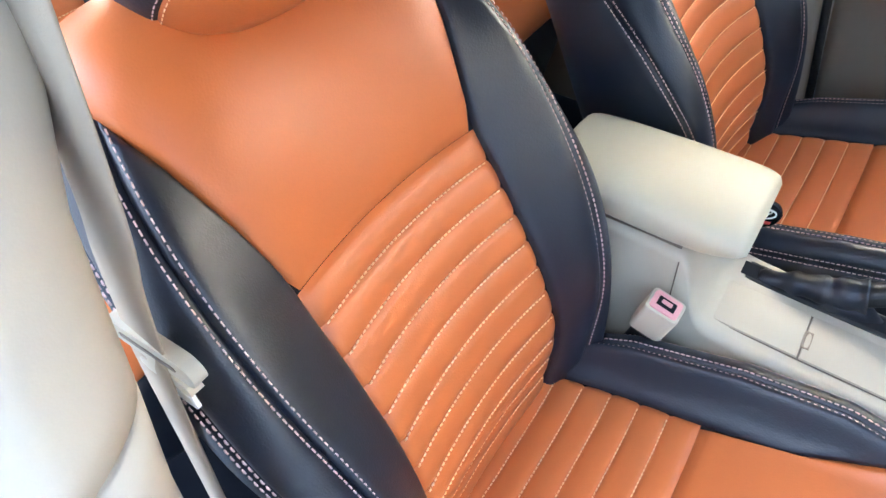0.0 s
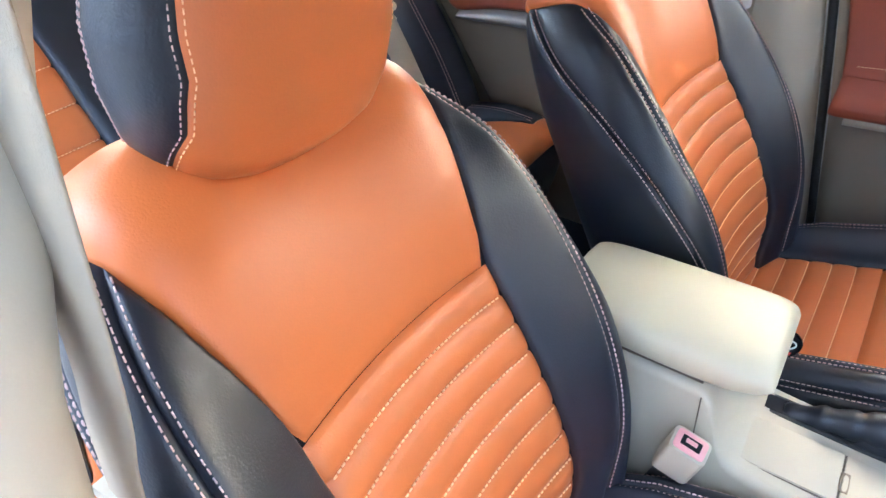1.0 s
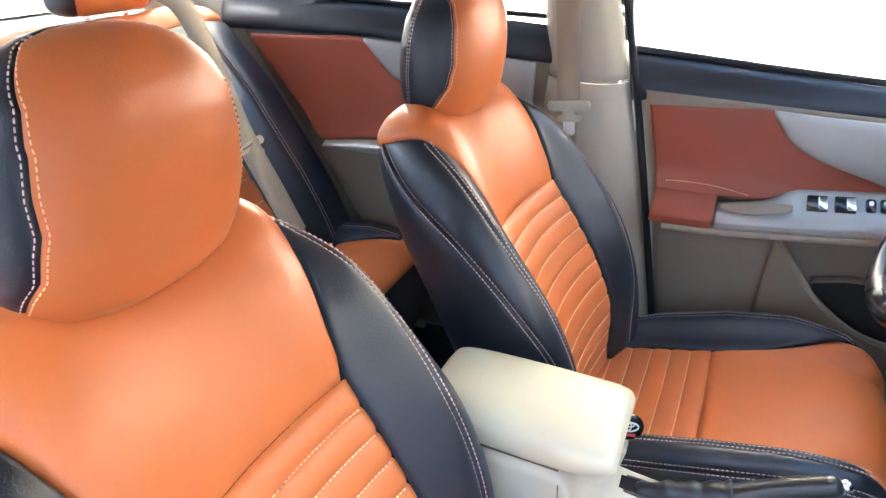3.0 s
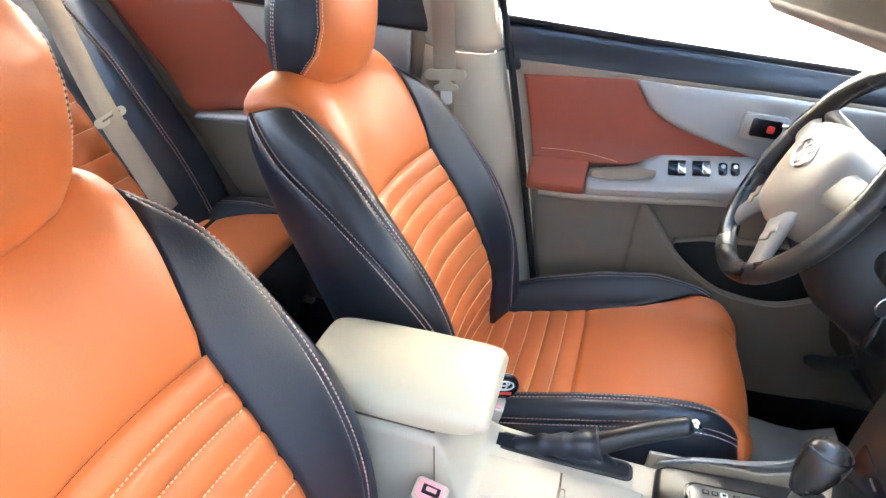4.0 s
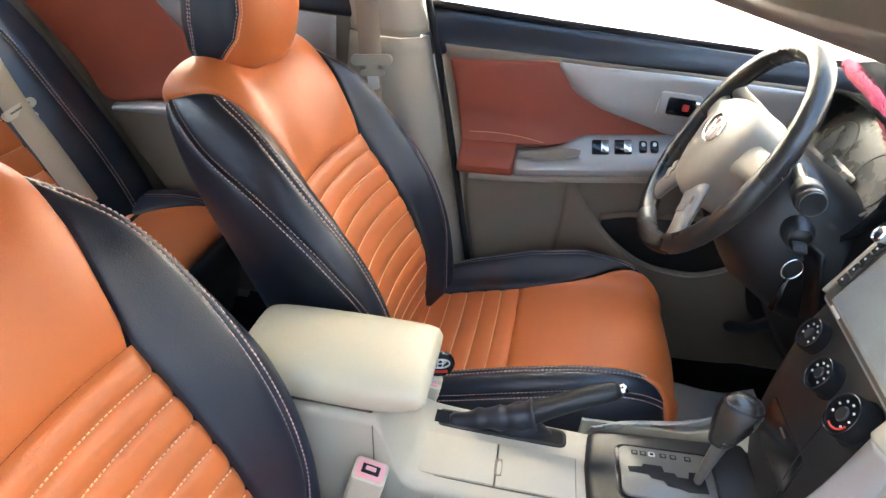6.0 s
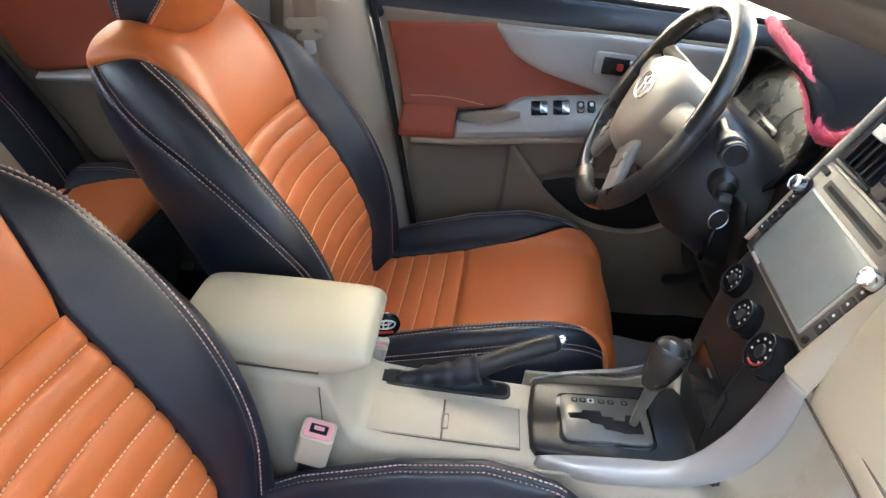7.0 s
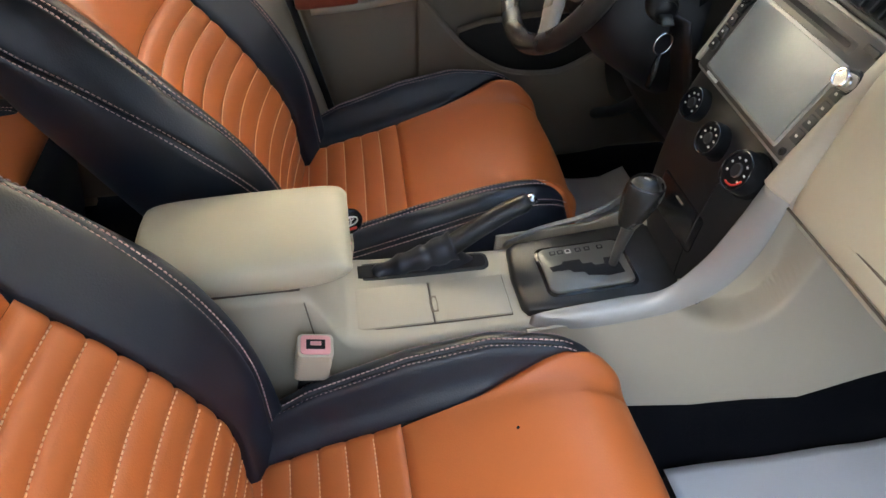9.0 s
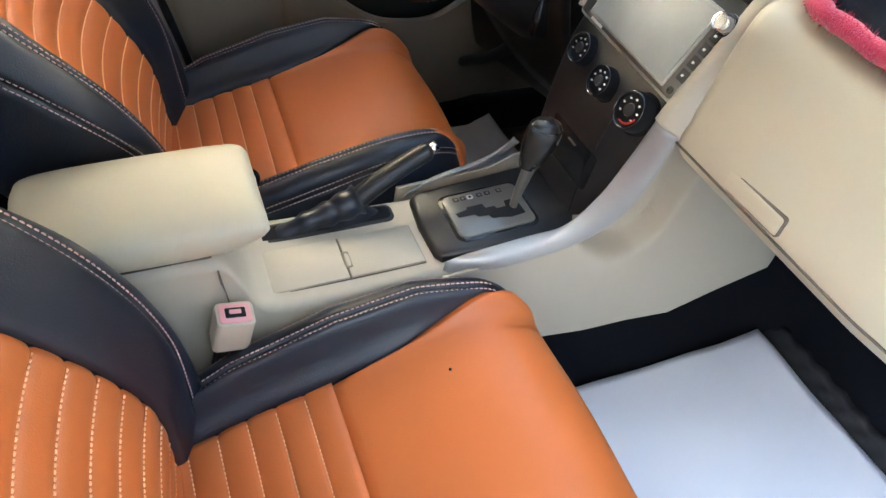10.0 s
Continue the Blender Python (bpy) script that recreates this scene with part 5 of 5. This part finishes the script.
for y in (0.113, -0.113):
    m = stack_m(y, 0.106, 0.008)
    lathe("volume_knob_base", [(0.0145, 0), (0.0140, 0.004), (0.012, 0.005)], "black", unit, m, 28)
    lathe("volume_knob", [(0.0115, 0.003), (0.0115, 0.016), (0.0100, 0.019), (0.0085, 0.0192), (0.008, 0.0175), (0, 0.0175)], "chrome", unit, m, 28, "chrome knob")
    prism("eject_key", rounded(0.022, 0.008, 0.002), "charcoal", unit, stack_m(y * 0.93, 0.139, 0.008), 0.003, 0.001)
    for k in range(4):
        key = prism("key", rounded(0.014, 0.0155, 0.0015), "charcoal", unit, stack_m(y * 0.985, 0.090 - 0.0185 * k, 0.008), 0.003, 0.001)
        prism("key_mark", rounded(0.004, 0.003, 0.0006), "white", key, stack_m(y * 0.985, 0.090 - 0.0185 * k, 0.0112), 0.0003)
lathe("aux_socket", [(0.005, 0), (0.005, 0.002), (0.003, 0.002), (0.003, 0.0005), (0, 0.0005)], "black", unit, stack_m(-0.110, 0.012, 0.008), 16)
prism("maker_mark", rounded(0.030, 0.004, 0.001), "white", unit, stack_m(0.072, 0.005, 0.008), 0.0004)

# ================= centre air vents =================
vents = thing("air_vents", "pair of charcoal centre air vents with a hazard switch", "air vent")
prism("vent_panel", rounded(0.240, 0.108, 0.012), "charcoal", vents, stack_m(0.0, 0.205, -0.014), 0.018, 0.005, "charcoal vent panel")
for y in (0.062, -0.062):
    prism("vent_mouth", rounded(0.088, 0.086, 0.006), "core", vents, stack_m(y, 0.205, 0.0036), 0.001, 0, "dark vent mouth")
    for k in range(5):
        m = stack_m(y - 0.032 + 0.016 * k, 0.205, 0.002) @ Matrix.Rotation(radians(28), 4, "Y")
        prism("vane", rounded(0.0022, 0.082, 0.001), "charcoal", vents, m, 0.014, 0)
    prism("vane_tab", rounded(0.026, 0.016, 0.003), "silver", vents, stack_m(y + 0.004, 0.213, 0.010), 0.010, 0.002, "grey vane tab")
    for g in (0.158, 0.252):
        prism("vent_lip", rounded(0.092, 0.005, 0.002), "charcoal", vents, stack_m(y, g, 0.002), 0.008, 0.001)
prism("hazard_panel", rounded(0.030, 0.090, 0.006), "charcoal", vents, stack_m(0.0, 0.203, 0.002), 0.007, 0.003)
prism("hazard_switch", rounded(0.024, 0.034, 0.006), "gloss", vents, stack_m(0.0, 0.190, 0.007), 0.006, 0.003, "dark hazard switch")
prism("hazard_mark", [(-0.006, -0.004), (0.006, -0.004), (0, 0.006)], "redplastic", vents, stack_m(0.0, 0.190, 0.0132), 0.0006, 0, "red triangle")
# ================= instrument cluster =================
cluster = thing("instrument_cluster", "unlit instrument cluster under a charcoal hood", "instrument cluster")
CM = axes_m((0.785, 0.410, 0.752), (0, -1, 0), (0.42, 0, 0.907))
face = []
for k in range(40):
    a = 2 * math.pi * k / 40
    c, s = math.cos(a), math.sin(a)
    face.append((0.158 * math.copysign(abs(c) ** 0.75, c), 0.090 * math.copysign(abs(s) ** 0.8, s) - (0.012 if s < 0 else 0) * abs(c)))
prism("cluster_face", face, "olive", cluster, CM, 0.004, 0, "dark grey dial face")
for x, r in ((-0.082, 0.052), (0.082, 0.052)):
    lathe("gauge_ring", [(r, 0.004), (r, 0.0052), (r - 0.003, 0.0052), (r - 0.004, 0.004)], "charcoal", cluster, CM @ Matrix.Translation((x, 0, 0)), 40, "faint gauge ring behind the lens")
tube("lens_rim", [CM @ Vector((0.150 * math.cos(a), 0.085 * math.sin(a) - 0.010, 0.012)) for a in np.linspace(radians(200), radians(345), 26)], [0.003 + 0.004 * math.sin(math.pi * k / 25) for k in range(26)], "hub", cluster, "taupe strip along the lower rim", 10, squash=0.6)
rim = [CM @ Vector((x * 1.04, y * 1.04, 0)) for x, y in face]
lattice("hood", lambda i, v: tuple(Vector(rim[int(i) % 40]) + Vector((-0.062 * v * (0.55 + 0.45 * max(0, math.sin(2 * math.pi * i / 40))), (rim[int(i) % 40][1] - 0.425) * 0.10 * v, 0.012 * v * math.sin(2 * math.pi * i / 40)))), range(41), np.linspace(0, 1, 8), "matte", cluster, "black hood", -0.008)
prism("trip_strip", rounded(0.120, 0.026, 0.010), "gloss", cluster, CM @ Matrix.Translation((0.0, -0.022, 0.0085)), 0.003, 0.001, "black trip display strip")
for k in (-1, 0, 1):
    prism("trip_window", rounded(0.026, 0.014, 0.002), "charcoal", cluster, CM @ Matrix.Translation((k * 0.030, -0.022, 0.0118)), 0.0008)

# ================= steering wheel =================
wheel = thing("steering_wheel", "worn dark leather steering wheel with taupe hub", "steering wheel")
tl = radians(27)
AX = Vector((-math.cos(tl), 0, math.sin(tl)))
UPV = Vector((math.sin(tl), 0, math.cos(tl)))
WC = Vector((0.566, 0.371, 0.762))
WM = Matrix((Vector((0, -1, 0)), UPV, AX)).transposed().to_4x4()
WM.translation = WC


def w3(x, y, z=0.0):
    return WM @ Vector((x, y, z))


R = 0.184
tube("rim", [w3(R * math.cos(a), R * math.sin(a), 0.0) for a in np.linspace(0, 2 * math.pi, 97)[:-1]], 0.0172, "wheel", wheel, "worn dark leather rim", 18, True)
hub_o = smooth_curve([(-0.095, 0.058), (-0.055, 0.075), (0, 0.080), (0.055, 0.075), (0.095, 0.058), (0.102, 0.015), (0.080, -0.042), (0.048, -0.084), (0, -0.095), (-0.048, -0.084), (-0.080, -0.042), (-0.102, 0.015), (-0.095, 0.058)], 49)[:-1]
verts, faces = [], []
for lv, (k, h) in enumerate(((1.0, -0.045), (1.02, -0.01), (0.99, 0.008), (0.92, 0.020), (0.75, 0.029), (0.5, 0.034), (0.2, 0.0365), (0.02, 0.037))):
    verts += [w3(x * k, y * k, h) for x, y in hub_o]
    if lv:
        o = (lv - 1) * 48
        faces += [(o + j, o + (j + 1) % 48, o + 48 + (j + 1) % 48, o + 48 + j) for j in range(48)]
faces.append(tuple(range(7 * 48, 8 * 48)))
hub = mesh_ob("hub", verts, faces, "hub", wheel, "taupe airbag cover")
for rx, ry in ((0.034, 0.0235), (0.0095, 0.0225)):
    tube("emblem_ring", [w3(rx * math.cos(a), 0.018 + ry * math.sin(a), 0.0365) for a in np.linspace(0, 2 * math.pi, 32)[:-1]], 0.0018, "chrome", hub, "chrome emblem ring", 8, True)
tube("emblem_ring", [w3(0.018 * math.cos(a), 0.028 + 0.008 * math.sin(a), 0.0365) for a in np.linspace(0, 2 * math.pi, 28)[:-1]], 0.0016, "chrome", hub, "chrome emblem ring", 8, True)
prism("hub_mark", rounded(0.022, 0.007, 0.002), "silver", hub, WM @ Matrix.Translation((-0.035, -0.032, 0.0325)) @ Matrix.Rotation(radians(6), 4, "Y"), 0.0006)


def spoke(a0, w0, a1, w1, mat, name, label, z0=0.0):
    """A spoke from the hub to the rim, from bearing a0 to a1, with half-widths w0 and w1."""
    p0 = Vector((0.062 * math.cos(a0), 0.062 * math.sin(a0), 0))
    p1 = Vector((0.180 * math.cos(a1), 0.180 * math.sin(a1), 0))
    t = (p1 - p0).normalized()
    s = Vector((-t.y, t.x, 0))

    def pt(u, v):
        w = w0 + (w1 - w0) * u + 0.010 * (2 * u - 1) ** 4
        q = p0.lerp(p1, u) + s * w * (2 * v - 1)
        h = 0.014 * (1 - u) ** 1.2 + 0.004 - 0.010 * (2 * v - 1) ** 4 + z0
        return tuple(w3(q.x, q.y, h))
    return lattice(name, pt, np.linspace(0, 1, 16), np.linspace(0, 1, 12), mat, wheel, label, 0.014)


for sg in (1, -1):
    A = (lambda deg: radians(90 - sg * deg))
    spoke(A(78), 0.030, A(80), 0.024, "hub", "spoke", "taupe upper spoke")
    sp = spoke(A(140), 0.034, A(146), 0.020, "silver", "lower_spoke", "satin silver lower spoke", 0.002)
    for k in (-1, 1):
        c = w3(0.118 * math.cos(A(141)) , 0.118 * math.sin(A(141)) + k * 0.008, 0.013)
        prism("spoke_key", rounded(0.022, 0.013, 0.002), "hub", sp, Matrix.Translation(c - WC) @ WM @ Matrix.Rotation(A(141) - radians(90), 4, "Z"), 0.003, 0.001, "small spoke key")

# column, stalks, ignition
column = thing("steering_column", "black plastic steering column shroud with stalks", "steering column")
col = []
for d, hw, hh, dz in ((0.035, 0.060, 0.056, -0.004), (0.060, 0.100, 0.078, -0.012), (0.13, 0.135, 0.100, -0.030), (0.24, 0.140, 0.105, -0.040)):
    c = WC - AX * d
    col.append((c, hw, hh, dz))
verts, faces = [], []
for c, hw, hh, dz in col:
    for k in range(32):
        a = 2 * math.pi * k / 32
        cc, ss = math.cos(a), math.sin(a)
        verts.append(c + Vector((0, -1, 0)) * math.copysign(abs(cc) ** 0.7, cc) * hw + UPV * (math.copysign(abs(ss) ** 0.7, ss) * hh + dz - (0.02 if ss < 0 else 0)))
for i in range(3):
    faces += [(i * 32 + k, i * 32 + (k + 1) % 32, (i + 1) * 32 + (k + 1) % 32, (i + 1) * 32 + k) for k in range(32)]
faces.append(tuple(range(32)))
mesh_ob("shroud", verts, faces, "black", column, "black two-part shroud")
tube("wiper_stalk", smooth_curve([(0.660, 0.305, 0.768), (0.645, 0.24, 0.772), (0.633, 0.165, 0.774)], 14), [0.010] * 8 + [0.012, 0.016, 0.020, 0.021, 0.021, 0.021], "black", column, "black wiper stalk", 18)
lathe("stalk_cap", [(0.0195, 0), (0.0195, 0.007), (0.016, 0.010), (0, 0.0105)], "black", column, axes_m((0.632, 0.160, 0.774), (1, 0, 0), (0, 0, 1)), 24, "gloss stalk cap")
lathe("stalk_ring", [(0.0165, 0.0092), (0.0172, 0.0099), (0.0180, 0.0088)], "unit", column, axes_m((0.632, 0.160, 0.774), (1, 0, 0), (0, 0, 1)), 24)
tube("light_stalk", smooth_curve([(0.640, 0.44, 0.800), (0.62, 0.50, 0.815), (0.60, 0.555, 0.822)], 12), [0.009] * 8 + [0.012, 0.014, 0.014, 0.012], "hub", column, "taupe light stalk", 14)
tube("ignition_barrel", [(0.672, 0.300, 0.700), (0.668, 0.240, 0.690), (0.666, 0.222, 0.688)], [0.026, 0.024, 0.020], "black", column, "black ignition barrel", 20)
lathe("ignition_ring", [(0.016, 0), (0.018, 0.003), (0.020, 0.0)], "charcoal", column, axes_m((0.666, 0.221, 0.688), (1, 0, 0), (0, 0, 1)), 24)
lattice("lower_cover", lambda u, v: (0.680 + 0.075 * v, 0.175 + 0.36 * u, 0.69 - 0.25 * v - 0.02 * math.sin(math.pi * u)), np.linspace(0, 1, 16), np.linspace(0, 1, 12), "black", column, "black lower cover", 0.006)

keys = thing("car_key", "car key in the ignition with a split ring and black fob", "key")
tube("key_blade_head", [(0.664, 0.216, 0.686), (0.661, 0.196, 0.680)], [0.011, 0.010], "charcoal", keys, "key head", 10, squash=0.3)
kr = Vector((0.657, 0.188, 0.655))
tube("split_ring", [kr + Vector((0.016 * math.cos(a), 0.004 * math.cos(a), 0.016 * math.sin(a))) for a in np.linspace(0, 2 * math.pi, 36)[:-1]], 0.0014, "chrome", keys, "chrome split ring", 8, True)
tube("fob", [(0.655, 0.187, 0.640), (0.652, 0.186, 0.615), (0.648, 0.185, 0.585)], [0.004, 0.009, 0.007], "gloss", keys, "black fob", 12, squash=0.5)

# ================= dash mat with red fluffy border =================
mat_ob = thing("dash_mat", "black carpet dash mat with a fluffy red border", "dash mat")
outline = smooth_curve([(0.80, 0.60, 0.872), (0.775, 0.49, 0.872), (0.777, 0.40, 0.858), (0.772, 0.31, 0.832), (0.768, 0.255, 0.802), (0.772, 0.212, 0.790), (0.782, 0.165, 0.812), (0.80, 0.115, 0.850), (0.835, 0.06, 0.874), (0.835, -0.10, 0.874), (0.790, -0.165, 0.850), (0.715, -0.20, 0.826), (0.700, -0.28, 0.824), (0.700, -0.42, 0.824), (0.705, -0.60, 0.824)], 90)
def mat_pt(k, u):
    p = outline[int(k)] + np.array([0.50 * u, 0, 0.028 * u + 0.006 + 0.010 * min(1, 5 * u)])
    top = np.interp(p[0] - 0.05, top_pts[:, 0], top_pts[:, 1]) - 0.035 / (1 + math.exp(-(p[1] - 0.15) / 0.012)) + 0.035 * math.exp(-((p[1] + 0.01) / 0.17) ** 6) + 0.022
    return (p[0], p[1], p[2] + (max(p[2], top) - p[2]) * min(1.0, u * 6))


lattice("mat", mat_pt, range(90), np.linspace(0, 1, 14), "carpet", mat_ob, "black carpet mat", 0.006)
rng = np.random.default_rng(5)
tube("fluffy_border", outline + rng.normal(0, 0.0012, outline.shape) + (0, 0, 0.004), 0.0105 + rng.normal(0, 0.0008, 90), "fluff", mat_ob, "fluffy red border", 12)
fv, ff = [], []
for k in range(5200):
    i = rng.integers(0, 89)
    c = outline[i] + (outline[i + 1] - outline[i]) * rng.random() + (0, 0, 0.004)
    d = rng.normal(0, 1, 3)
    d /= np.linalg.norm(d)
    e = np.cross(d, rng.normal(0, 1, 3))
    e /= np.linalg.norm(e)
    n = len(fv)
    fv += [c + d * 0.009 + e * 0.0006, c + d * 0.009 - e * 0.0006, c + d * (0.0145 + 0.003 * rng.random())]
    ff.append((n, n + 1, n + 2))
tagged(mesh_ob("border_pile", fv, ff, "fluff", mat_ob, "red pile", False), kind="stuff")

# ================= footwells: mats and paper =================
for sy, x0, x1, y0, y1 in ((-1, 0.665, 1.165, -0.62, -0.178), (1, 0.60, 0.90, 0.44, 0.655)):
    pm = thing("floor_mat", "black ribbed rubber floor mat on the carpet", "floor mat", group="floor mats")
    cy = -0.37 if sy < 0 else 0.37
    lattice("mat_sheet", lambda u, v: (0.56 + 0.66 * u, cy + 0.25 * (2 * v - 1), 0.020 + floor_z(0.56 + 0.66 * u, cy) * 0.6 + 0.004 * math.sin(90 * u) * math.sin(3 + 60 * v) + 0.012 * math.exp(-min(u, 1 - u, v, 1 - v) / 0.02)), np.linspace(0, 1, 70), np.linspace(0, 1, 60), "rubber", pm, "black rubber sheet", 0.006)
    ps = thing("paper_mat", "white protective paper sheet lying on the floor mat", "paper sheet", group="paper sheets")
    lattice("sheet", lambda u, v: (x0 + (x1 - x0) * u, y0 + (y1 - y0) * v, 0.040 + 0.006 * math.sin(3 * u + 2 * v) + 0.004 * noise.noise((u * 4, v * 4, sy)) + (0.03 * max(0, u - 0.8) / 0.2) * (1 if sy > 0 else 0.4)), np.linspace(0, 1, 30), np.linspace(0, 1, 30), "paper", ps, "white paper", 0.0008)

# ================= rear bench =================
def rear_seat(y0, label):
    rs = thing("rear_bench", label, "car seat", (0, y0, 0), group="rear bench")
    back = Body([(-0.605, 0.33), (-0.660, 0.44), (-0.745, 0.57), (-0.838, 0.71), (-0.92, 0.82), (-0.975, 0.885), (-1.02, 0.900), (-1.06, 0.87)], 1, [
        (0, 0.07, 0.004, 0.290, 0.02, 0.12), (0.3, 0.07, 0.008, 0.300, 0.030, 0.14), (0.6, 0.07, 0.006, 0.298, 0.026, 0.14), (0.85, 0.07, 0.0, 0.285, 0.008, 0.11), (1, 0.07, -0.004, 0.27, 0, 0.08)])
    vA = back.v_at("z", 0.86)
    stuff_body(rs, "backrest", back, 0.06, vA, lambda s: vA + 0.02, 9, lambda v: 2.0, lambda v: 3.6)
    cush = Body([(-0.80, 0.355), (-0.70, 0.372), (-0.58, 0.394), (-0.46, 0.402), (-0.40, 0.385), (-0.378, 0.32), (-0.40, 0.22), (-0.42, 0.12)], -1, [
        (0, 0.17, 0.004, 0.285, 0.015, 0.12), (0.4, 0.17, 0.006, 0.300, 0.02, 0.14), (0.55, 0.19, 0.0, 0.295, 0.006, 0.08), (0.7, 0.21, -0.003, 0.28, -0.004, 0.06), (1, 0.21, -0.004, 0.27, -0.004, 0.05)])
    cA = cush.v_at("x", -0.60)
    stuff_body(rs, "cushion", cush, 0.04, cA, lambda s: cA + (0.02 if abs(s) < 1 else 0.02 + 0.20 * min(1, (abs(s) - 1) / 0.6)), 4, lambda v: 1.9, lambda v: 3.4, 0.62)
    return rs


def rear_headrest(y0):
    h = thing("rear_headrest", "orange and dark leather rear headrest", "headrest", (0, y0, 0), group="rear headrests")
    for nm, mat, w, dx in (("pad_front", "orange", 0.20, 0.0), ("pad_sides", "dark", 0.235, -0.012)):
        bm = box_bm((0.085, w, 0.135), (-1.045 + dx, 0, 0.975), 0.03, 5)
        bm_ob(nm, bm, mat, h, "", True)
    for sy in (-1, 1):
        tube("headrest_post", [(-1.05, sy * 0.05, 0.87), (-1.05, sy * 0.05, 0.93)], 0.006, "chrome", h)


for sy in (1, -1):
    rear_seat(sy * 0.31, "rear seat in orange and dark leather with pale stitching")
    rear_headrest(sy * 0.345)
# rear belt over the outer bolster
rb = thing("seat_belt", "taupe webbing rear seat belt with a beige latch plate", "seat belt")
rbc = smooth_curve([(-1.00, 0.455, 0.915), (-0.935, 0.447, 0.892), (-0.885, 0.440, 0.825), (-0.828, 0.419, 0.738), (-0.755, 0.394, 0.631), (-0.692, 0.386, 0.539), (-0.63, 0.38, 0.44)], 30)
lattice("webbing", lambda i, w: tuple(rbc[int(round(i * 29))] + np.array([0.010 * w, 0.046 * w, 0.02 * w]) + (0.022, -0.022, 0.030)), np.linspace(0, 1, 30), [-0.5, 0, 0.5], "webbing", rb, "taupe woven webbing", 0.0016)
lm = axes_m((-0.735, 0.378, 0.650), (0.15, 1, 0.25), (-0.5, -0.3, 0.8))
latch(rb, lm, 1, 0.85)
